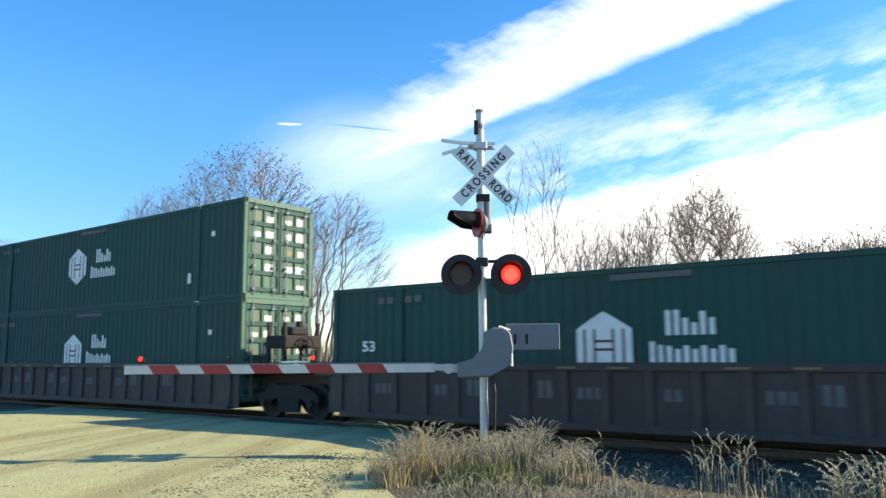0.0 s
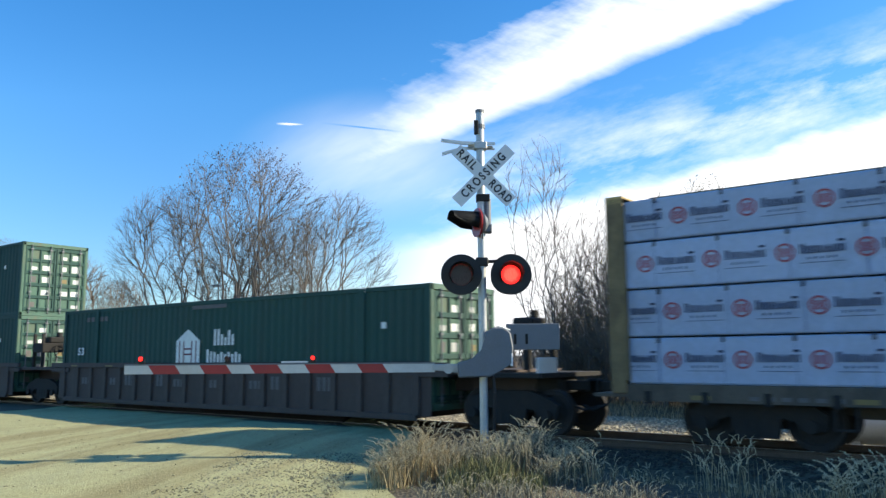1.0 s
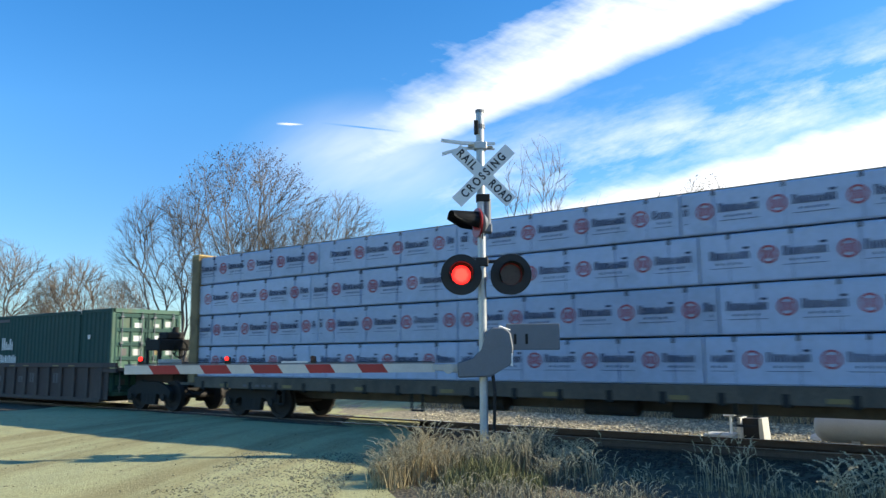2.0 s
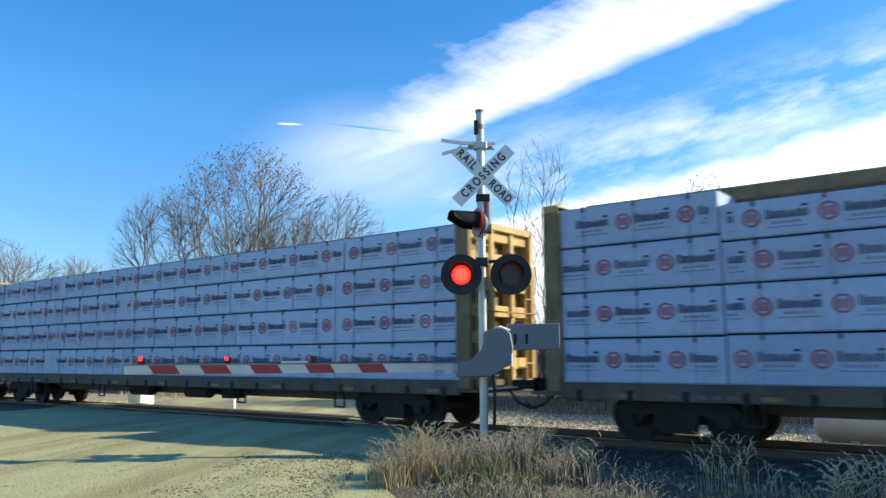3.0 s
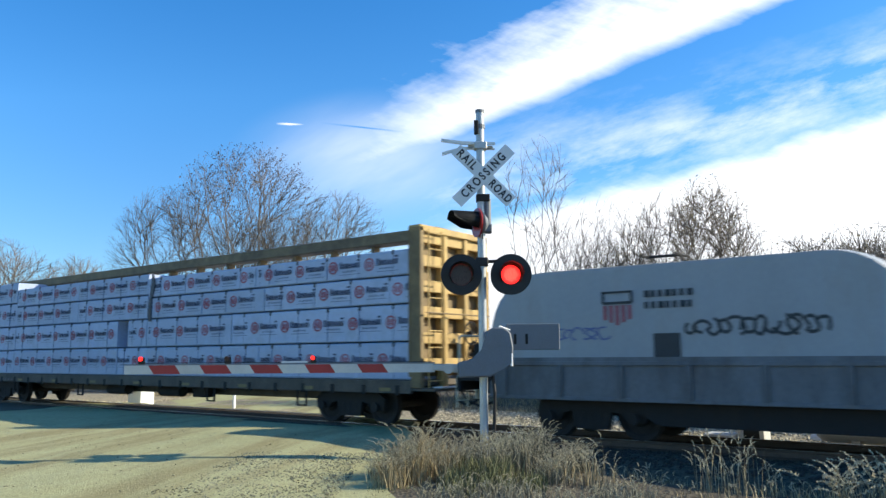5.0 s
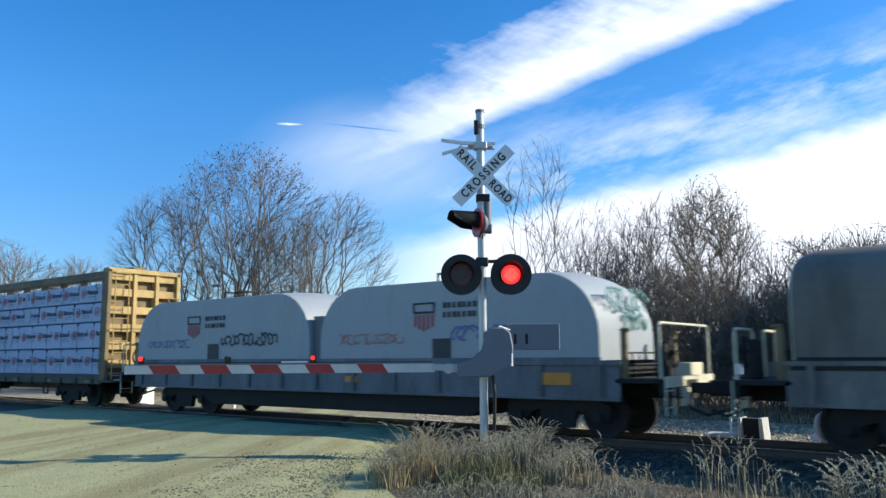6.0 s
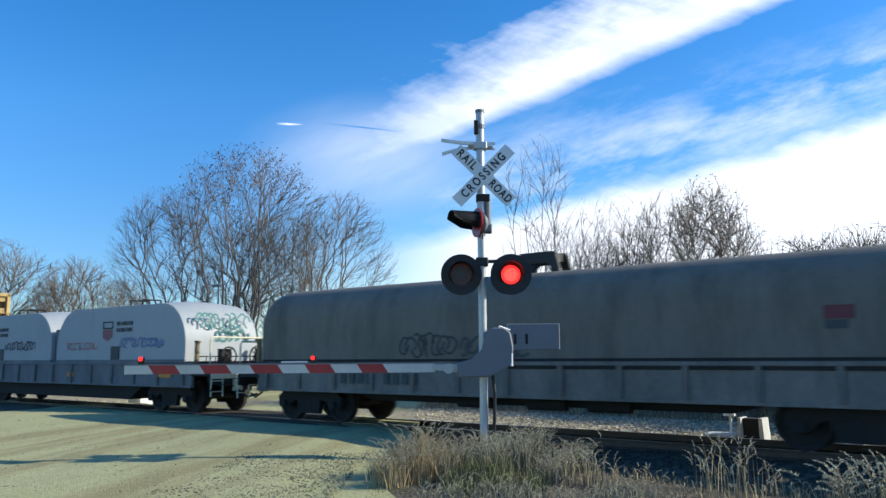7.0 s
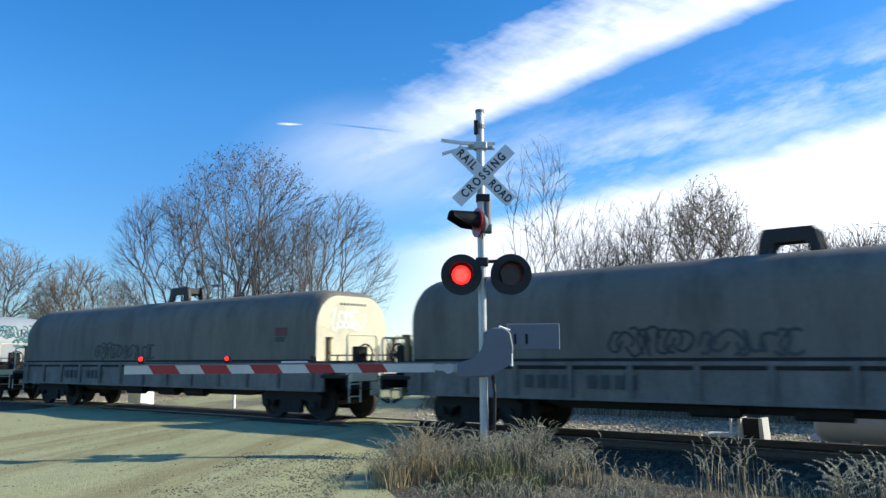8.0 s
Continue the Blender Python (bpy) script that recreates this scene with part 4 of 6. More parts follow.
L1A, L1B, L2A, L2B = 6.85, 30.55, 32.25, 56.0
center_beam(L1A, L1B, "centre-beam lumber car full of wrapped lumber stacks")
center_beam(L2A, L2B, "centre-beam lumber car loaded unevenly, its top beam showing")
TALL = [0.93, 1.80, 2.70, 3.60, 4.42]
load([(L1A + 0.42, L1A + 9.85, TALL, {0: (12.0,), 1: (12.3,), 2: (12.0,), 3: (12.3,)}), (L1A + 9.85, L1B - 0.42, TALL, {0: (22.1, 26.3), 1: (22.4, 26.3), 2: (22.1, 26.3), 3: (21.8, 26.6)})])
load([(L2A + 0.42, 35.9, TALL, {}),
      (35.9, 44.8, [0.93, 1.82, 2.70, 3.46, 4.14], {0: (43.15,), 1: (43.1, 43.72), 2: (40.5,), 3: (40.5,)}),
      (44.8, L2B - 0.42, [0.93, 1.82, 2.70, 3.37, 4.0], {0: (50.2,), 1: (49.0,), 2: (50.4,), 3: (50.0,)})])



def torn_wrap(s, z0, z1):
    """A dark torn strip that hangs down over a gap between stacks."""
    bm = B()
    n = 9
    a, b = [], []
    for i in range(n + 1):
        f = i / n
        z = z1 + (z0 - z1) * f
        w = 0.05 + 0.06 * abs(math.sin(5 * f)) * (1 - 0.4 * f)
        off = -0.10 * f + 0.05 * math.sin(7 * f)
        a.append((off - w, z - z0))
        b.append((off + w, z - z0))
    prism(bm, a + b[::-1], -0.012, 0.0, "y")
    ob = tagged(part("torn_wrap", bm, "strap"), "dark torn wrap strip hanging down the lumber stacks", "torn wrap")
    rolling(ob, s, z0, -1.325)


torn_wrap(45.05, 2.6, 4.1)


# coil cars
def hood_profile(hw, z0, z1, r, n=9):
    """Half round-shouldered section of a hood, in y and z."""
    pts = [(-hw, z0)]
    for i in range(n):
        a = math.pi - (math.pi / 2) * i / (n - 1)
        pts.append((-hw + r + r * math.cos(a), z1 - r + r * math.sin(a) - 0.0))
    full = pts + [(-y, z) for y, z in reversed(pts)]
    return full


def hood(car, x0, x1, hw, z0, z1, r, er, mat, end_mat, label, crown=0.12, bulge=0.0):
    """A removable hood with rounded shoulders and rounded ends."""
    bm = B()
    stations = []
    n = 8
    for i in range(n + 1):
        a = math.pi / 2 * i / n
        stations.append((x0 + er * (1 - math.sin(a)), er * (1 - math.cos(a))))
    st = sorted(stations)
    st = st + [(x1 - (x - x0), d) for x, d in reversed(st)]
    rings = []
    for x, d in st:
        u = min(1.0, max(0.0, min(x - x0, x1 - x) / er))
        dz = bulge * (1 - math.sqrt(max(0.0, 1 - (1 - u) ** 2)))
        prof = hood_profile(hw, z0, z1 - dz, min(r, (z1 - dz - z0) * 0.9))
        ring = []
        for y, z in prof:
            zz = z + crown * (1 - (y / hw) ** 2) if z > z1 - dz - r else z
            ring.append(bm.verts.new((x, y, zz)))
        rings.append(ring)
    m = len(rings[0])
    for a, b in zip(rings, rings[1:]):
        for i in range(m - 1):
            bm.faces.new((a[i], a[i + 1], b[i + 1], b[i]))
    shell = part("hood", bm, mat, car, label, smooth=True)
    shell.data.set_sharp_from_angle(angle=radians(40))
    for ring_i, x in ((0, st[0][0]), (-1, st[-1][0])):
        way = -1 if ring_i == 0 else 1
        u_prof = hood_profile(hw, z0, z1 - bulge, min(r, (z1 - bulge - z0) * 0.9))
        bm = B()
        pts = [(y, z + (crown * (1 - (y / hw) ** 2) if z > z1 - bulge - r else 0)) for y, z in u_prof]
        prism(bm, pts, x - 0.02, x + 0.02, "x")
        part("hood_end", bm, end_mat, shell, "flat hood end, sunlight put into its pale colour")
    return shell


def scrawl(parent, x0, x1, z0, z1, y, mat, seed, axis="x", r=0.022, at_x=0.0, label="spray-painted scrawl"):
    """Loose looping spray-paint strokes, no letters."""
    rnd = random.Random(seed)
    bm = B()
    n = max(4, round(abs(x1 - x0) / 0.2))
    for i in range(n):
        cx = x0 + (x1 - x0) * (i + 0.5) / n
        cz = (z0 + z1) / 2
        hz, hx = (z1 - z0) / 2 * rnd.uniform(0.6, 1.0), abs(x1 - x0) / n * rnd.uniform(0.4, 1.0)
        a0, span = rnd.uniform(0, 6.28), rnd.uniform(3.6, 5.8)
        k = 10
        pts = []
        for j in range(k + 1):
            a = a0 + span * j / k
            wob = 1 + 0.3 * math.sin(2 * a + i)
            u, v = cx + hx * math.cos(a) * wob, cz + hz * math.sin(a)
            pts.append((u, v))
        for (u, v), (p, q) in zip(pts, pts[1:]):
            dx, dz = p - u, q - v
            ln = math.hypot(dx, dz) or 1
            nx, nz = -dz / ln * r, dx / ln * r
            quad = [(u + nx, v + nz), (p + nx, q + nz), (p - nx, q - nz), (u - nx, v - nz)]
            if axis == "x":
                vs = [bm.verts.new((a, y, b)) for a, b in quad]
            else:
                vs = [bm.verts.new((at_x, a, b)) for a, b in quad]
            bm.faces.new(vs)
    part("graffiti", bm, mat, parent, label, kind="stuff")


def coil_frame(c, x0, x1, mat, z0=0.62, z1=1.34, hw=1.36, belly=0.40, wide=0.7):
    bm = B()
    for way in (-1, 1):
        box(bm, x0, x1, min(way * hw, way * (hw - 0.09)), max(way * hw, way * (hw - 0.09)), z0, z1 - 0.06, 0.012)
    part("side_sill", bm, mat, c)
    bm = B()
    for way in (-1, 1):
        box(bm, x0 - 0.05, x1 + 0.05, min(way * (hw + 0.04), way * (hw - 0.1)), max(way * (hw + 0.04), way * (hw - 0.1)), z1 - 0.08, z1, 0.008)
        box(bm, x0, x1, min(way * (hw + 0.03), way * (hw - 0.1)), max(way * (hw + 0.03), way * (hw - 0.1)), z0 - 0.03, z0 + 0.04, 0.008)
    part("sill_flange", bm, mat, c)
    bm = B()
    box(bm, -0.05, 0.05, -hw - 0.065, -hw + 0.002, z0 + 0.03, z1 - 0.07)
    me = data_of("sill_rib", bm, mat)
    n = 13
    for i in range(n):
        ob = new("sill_rib", me)
        ob.parent = c
        ob.location = (x0 + 0.4 + i * (x1 - x0 - 0.8) / (n - 1), 0, 0)
    bm = B()
    box(bm, x0 + 0.1, x1 - 0.1, -1.2, 1.2, z1 - 0.25, z1 - 0.12)
    part("trough", bm, "steel_dark", c)
    bm = B()
    prism(bm, [(x0 + 2.8, z0), (x0 + 3.6, belly), (x1 - 3.6, belly), (x1 - 2.8, z0)], -wide, wide, "y")
    box(bm, x0 - 0.9, x1 + 0.9, -0.3, 0.3, 0.62, 0.98)
    part("centre_sill", bm, "steel_dark", c)
    for k, x in enumerate((-1.6, 0.2, 1.6)):
        bm = B()
        tube(bm, (x, -0.85, 0.46), (x + 0.9, -0.85, 0.46), 0.13, n=12)
        part("air_reservoir", bm, "steel_dark", c)


def end_deck(c, x, way, mat, tall=1.0, portal=False):
    bm = B()
    a, b = x - way * 0.1, x + way * 0.85
    box(bm, min(a, b), max(a, b), -1.36, 1.36, 0.93, 1.02, 0.01)
    box(bm, min(b - way * 0.08, b), max(b - way * 0.08, b), -1.36, 1.36, 0.72, 1.0, 0.01)
    part("end_deck", bm, "steel_dark", c, "grimy end deck")
    bm = B()
    box(bm, min(b, b + way * 0.04), max(b, b + way * 0.04), -1.3, 1.3, 0.86, 1.06, 0.006)
    part("deck_edge", bm, mat, c, "pale deck edge plate")
    r = 0.026
    xr = b - way * 0.05
    for k, ys in enumerate(((-1.32, 1.32),) if portal else ((-1.32, -0.25), (0.5, 1.32))):
        bm = B()
        for y in ys:
            tube(bm, (xr, y, 1.0), (xr, y, 1.0 + tall - 0.06), r, n=8)
        tube(bm, (xr, ys[0], 1.0 + tall - 0.06), (xr, ys[0] + 0.06, 1.0 + tall), r, n=8)
        tube(bm, (xr, ys[0] + 0.06, 1.0 + tall), (xr, ys[1] - 0.06, 1.0 + tall), r, n=8)
        tube(bm, (xr, ys[1] - 0.06, 1.0 + tall), (xr, ys[1], 1.0 + tall - 0.06), r, n=8)
        part("hand_rail", bm, "pale_end", c, "pale steel hand rail")
    for y in (-1.31, 1.21):
        bm = B()
        box(bm, min(x + way * 0.02, x + way * 0.14), max(x + way * 0.02, x + way * 0.14), y, y + 0.1, 1.0, 1.9, 0.01)
        box(bm, min(x + way * 0.02, x + way * 0.2), max(x + way * 0.02, x + way * 0.2), y - 0.01, y + 0.11, 1.9, 1.96, 0.01)
        part("stanchion", bm, "olive", c, "dark olive corner stanchion")
    bm = B()
    for z in (1.28, 1.5):
        tube(bm, (x + way * 0.1, -1.24, z), (x + way * 0.1, 1.22, z), 0.02, n=6)
    for y in (-0.95, -0.62, 0.3, 0.8):
        tube(bm, (x + way * 0.1, y, 1.0), (x + way * 0.1, y, 1.5), 0.016, n=6)
    part("guard_rail", bm, "steel_dark", c, "low dark guard rail")
    ladder(c, b + way * 0.03, -1.12, 0.35, 1.0, "pale_end", "y", 0.4, 0.3)
    brake_wheel(c, b - way * 0.02, -0.7, 1.5)
    bm = B()
    box(bm, min(b - way * 0.3, b - way * 0.12), max(b - way * 0.3, b - way * 0.12), -0.9, -0.5, 1.02, 1.72, 0.02)
    part("brake_housing", bm, "steel_dark", c, "black hand brake housing")
    bm = B()
    box(bm, min(b - way * 0.45, b - way * 0.1), max(b - way * 0.45, b - way * 0.1), 0.4, 1.1, 1.02, 1.30, 0.02)
    part("gear_box", bm, mat, c)
    bm = B()
    box(bm, min(b, b + way * 0.1), max(b, b + way * 0.1), -0.55, -0.25, 0.5, 0.84, 0.01)
    part("uncoupling_plate", bm, "pale_end", c, "pale plate under the deck edge")
    bm = B()
    tube(bm, (b + way * 0.06, -1.3, 0.72), (b + way * 0.06, -0.2, 0.62), 0.016, n=6)
    tube(bm, (b + way * 0.06, -1.3, 0.72), (b + way * 0.06, -1.34, 0.5), 0.016, n=6)
    part("uncoupling_lever", bm, "steel_dark", c)
    coupler(c, b - way * 0.2, way)


def lifting_yoke(shell, x, mat, hgt=0.45, span=1.0):
    """The arched lifting bracket on a hood's ridge."""
    bm = B()
    top = 3.28
    h2 = span / 2
    out = [(x - h2 - 0.06, top - 0.05), (x - h2 - 0.05, top + 0.1), (x - h2 + 0.02, top + hgt - 0.06), (x - h2 + 0.08, top + hgt), (x + h2 - 0.08, top + hgt), (x + h2 - 0.02, top + hgt - 0.06), (x + h2 + 0.05, top + 0.1), (x + h2 + 0.06, top - 0.05),
           (x + h2 - 0.16, top - 0.05), (x + h2 - 0.18, top + 0.12), (x + h2 - 0.26, top + hgt - 0.24), (x - h2 + 0.26, top + hgt - 0.24), (x - h2 + 0.18, top + 0.12), (x - h2 + 0.16, top - 0.05)]
    for y in (-0.3, 0.22):
        r0 = [bm.verts.new((u, y, v)) for u, v in out]
        r1 = [bm.verts.new((u, y + 0.08, v)) for u, v in out]
        n = len(out)
        for i in range(n):
            bm.faces.new((r0[i], r0[(i + 1) % n], r1[(i + 1) % n], r1[i]))
        for r_ in (r0, r1):
            for i in range(n // 2 - 1):
                bm.faces.new((r_[i], r_[i + 1], r_[n - 2 - i], r_[n - 1 - i]))
    box(bm, x - h2 + 0.1, x + h2 - 0.1, -0.25, 0.25, top + hgt - 0.2, top + hgt - 0.02)
    part("lifting_bracket", bm, mat, shell, "black arched lifting bracket")


def shield(shell, x, z, y, k=1.0):
    """A shield emblem as plain shapes: dark header, striped body, and bars for its words."""
    bm = B()
    box(bm, x - 0.28 * k, x + 0.28 * k, y - 0.006, y, z + 0.16 * k, z + 0.2 * k)
    box(bm, x - 0.3 * k, x - 0.25 * k, y - 0.006, y, z - 0.02 * k, z + 0.2 * k)
    box(bm, x + 0.25 * k, x + 0.3 * k, y - 0.006, y, z - 0.02 * k, z + 0.2 * k)
    box(bm, x - 0.28 * k, x + 0.28 * k, y - 0.006, y, z - 0.04 * k, z + 0.01 * k)
    for i in range(2):
        for j in range(7):
            w = 0.07 if (i + j) % 3 else 0.1
            box(bm, x + (0.52 + j * 0.13) * k, x + (0.52 + j * 0.13 + w) * k, y - 0.006, y, z + (0.06 - 0.2 * i) * k, z + (0.18 - 0.2 * i) * k)
    part("emblem_header", bm, "graffiti_dark", shell, "dark emblem outline and word bars", kind="stuff")
    bm = B()
    for i in range(5):
        u = x + (-0.24 + i * 0.12) * k
        dip = 0.1 * abs(i - 2) * k * 0.5
        box(bm, u - 0.03 * k, u + 0.03 * k, y - 0.006, y, z - 0.42 * k + dip, z - 0.06 * k)
    part("emblem_stripe", bm, "print_red", shell, "faded red emblem stripes", kind="stuff")


def white_coil_car(s0, s1):
    c = thing("coil_car", "white coil car with two round-ended hoods and graffiti", "railway car", "train cars")
    h = (s1 - s0) / 2
    coil_frame(c, -h, h, "frame_blue", belly=0.16, wide=1.15)
    mid = -0.1
    for x0, x1, k in ((-h + 0.05, mid - 0.2, 0), (mid + 0.2, h - 0.4, 1)):
        sh = hood_round(c, x0, x1, 1.33, 1.36, 3.14)
        shield(sh, x0 + (3.35 if k else 2.9), 2.46, -1.345, 1.05)
        scrawl(sh, x0 + 4.2, x0 + 6.6, 1.78, 2.12, -1.34, "graffiti_blue" if k else "graffiti_dark", 4 + k, r=0.03)
        scrawl(sh, x0 + 0.6, x0 + 2.7, 1.75, 2.0, -1.34, "graffiti_red" if k else "graffiti_blue", 14 + k, r=0.018)
        bm = B()
        box(bm, x0 + 3.6, x0 + 4.1, -1.355, -1.338, 1.42, 1.85, 0.004)
        part("access_panel", bm, "graffiti_dark", sh, "dark square access panel")
        bm = B()
        for xx in (x0 + 3.0, x0 + 3.7):
            tube(bm, (xx, -0.35, 3.12), (xx, -0.35, 3.44), 0.03, n=6)
            tube(bm, (xx, 0.35, 3.12), (xx, 0.35, 3.44), 0.03, n=6)
            tube(bm, (xx, -0.35, 3.44), (xx, 0.35, 3.44), 0.03, n=6)
        tube(bm, (x0 + 3.0, 0.0, 3.44), (x0 + 3.7, 0.0, 3.44), 0.03, n=6)
        part("lifting_bracket", bm, "steel_dark", sh)
        if k:
            scrawl(sh, -1.0, 1.0, 2.3, 2.85, 0, "graffiti_teal", 33, "y", 0.028, x1 + 0.012)
            scrawl(sh, -0.3, 1.0, 1.95, 2.3, 0, "graffiti_teal", 37, "y", 0.035, x1 + 0.014)
    bm = B()
    box(bm, h - 1.7, h - 1.0, -1.39, -1.372, 0.88, 1.12)
    part("warning_plate", bm, "orange_mark", c, "orange warning plate on the sill")
    bm = B()
    box(bm, -h + 9.2, -h + 9.6, -1.39, -1.372, 0.86, 1.0)
    part("warning_plate", bm, "orange_mark", c, "orange warning plate on the sill")
    bm = B()
    box(bm, mid - 0.19, mid + 0.19, -1.2, 1.2, 1.3, 2.5)
    part("hood_divider", bm, "frame_blue", c)
    end_deck(c, -h, -1, "frame_blue", 0.9)
    end_deck(c, h, 1, "pale_end", 1.05, True)
    truck(c, -h + 2.2)
    truck(c, h - 1.5)
    return rolling(c, (s0 + s1) / 2)


def hood_round(car, x0, x1, hw, z0, z1):
    """A hood whose sides are flat with big round corners at both ends, and a curved roof."""
    R = 1.25
    n = 9
    outline = [(x0, z0)]
    for i in range(n):
        a = math.pi - math.pi / 2 * i / (n - 1)
        outline.append((x0 + R + R * math.cos(a), z1 - R + R * math.sin(a)))
    for i in range(n):
        a = math.pi / 2 - math.pi / 2 * i / (n - 1)
        outline.append((x1 - R + R * math.cos(a), z1 - R + R * math.sin(a)))
    outline.append((x1, z0))
    bm = B()
    rows = []
    m = 10
    for j in range(m + 1):
        q = -1 + 2 * j / m
        y = hw * q
        rows.append([bm.verts.new((u, y, v + (0.10 * (1 - q * q) if v > z0 + 0.4 else 0))) for u, v in outline])
    for a, b in zip(rows, rows[1:]):
        for i in range(len(outline) - 1):
            bm.faces.new((a[i], a[i + 1], b[i + 1], b[i]))
    bm.faces.new(rows[0])
    bm.faces.new(rows[-1][::-1])
    sh = part("hood", bm, "white_cover", car, "white round-ended steel hood", smooth=True)
    sh.data.set_sharp_from_angle(angle=radians(35))
    bm = B()
    box(bm, x0 - 0.03, x1 + 0.03, -hw - 0.04, -hw - 0.002, z0 - 0.02, z0 + 0.06)
    part("hood_lip", bm, "frame_blue", sh)
    return sh


M["frame_blue"] = material("dull_grey_white_frame", (0.15, 0.16, 0.172), 0.7, var=0.35, scale=1.5, dirt=(0.08, 0.075, 0.07), dirt_amount=0.5, streak=3)


def grey_coil_car(s0, s1):
    c = thing("coil_car", "grimy grey coil car under one long rounded hood", "railway car", "train cars")
    h = (s1 - s0) / 2
    coil_frame(c, -h, h, "grey_frame")
    sh = hood(c, -h + 0.15, h - 0.3, 1.33, 1.36, 3.16, 0.75, 0.6, "grey_cover", "pale_end", "long grimy grey hood with round shoulders", 0.1, 0.18)
    lifting_yoke(sh, 0.15, "black")
    scrawl(sh, -2.9, -1.4, 1.42, 1.98, -1.345, "graffiti_dark", 51, r=0.026)
    scrawl(sh, -1.2, 0.5, 1.42, 1.9, -1.345, "graffiti_grey", 58, r=0.03)
    bm = B()
    box(bm, 6.1, 6.55, -1.345, -1.338, 2.02, 2.24)
    part("red_plate", bm, "maroon_mark", sh, "faded red plate")
    bm = B()
    box(bm, 6.1, 6.45, -1.344, -1.338, 1.86, 2.0)
    part("dark_plate", bm, "graffiti_grey", sh, "dark plate under a red one")
    # dark strip added for the shaded gap between hood and sill
    bm = B()
    for way in (-1, 1):
        y = way * 1.365
        box(bm, -h + 0.2, h - 0.35, min(y, way * 1.30), max(y, way * 1.30), 1.342, 1.40, 0.004)
    part("hood_seal", bm, "steel_dark", sh, "dark strip standing in for the shaded gap under the hood")
    # shade below the top flange, modelled as a dark strip
    bm = B()
    for way in (-1, 1):
        y = way * 1.385
        box(bm, -h + 0.1, h - 0.1, min(y, way * 1.33), max(y, way * 1.33), 1.19, 1.255, 0.004)
    part("seam_strip", bm, "steel_dark", c, "dark strip standing in for shade under the top flange")
    bm = B()
    for i in range(9):
        if i != 4:
            box(bm, -4.8 + i * 0.28, -4.63 + i * 0.28, -1.4, -1.392, 0.82, 1.08)
    part("stencil_band", bm, "graffiti_grey", c, "faded dark stencil bars on the sill", kind="stuff")
    scrawl(sh, -0.75, 0.4, 2.1, 2.75, 0, "white_mark", 77, "y", 0.03, h - 0.27, "pale spray-painted scrawl")
    bm = B()
    for i in range(8):
        box(bm, h - 0.278, h - 0.272, -0.5 + i * 0.13, -0.42 + i * 0.13, 2.82, 2.88)
    part("end_stencil", bm, "graffiti_dark", sh, "small dark stencil bars", kind="stuff")
    end_deck(c, -h, -1, "grey_frame", 0.9)
    end_deck(c, h, 1, "pale_end", 1.0)
    truck(c, -h + 1.7)
    truck(c, h - 1.5)
    return rolling(c, (s0 + s1) / 2)


white_coil_car(57.75, 74.1)
grey_coil_car(77.05, 92.95)
grey_coil_car(95.7, 111.6)


# ---- crossing signal ----

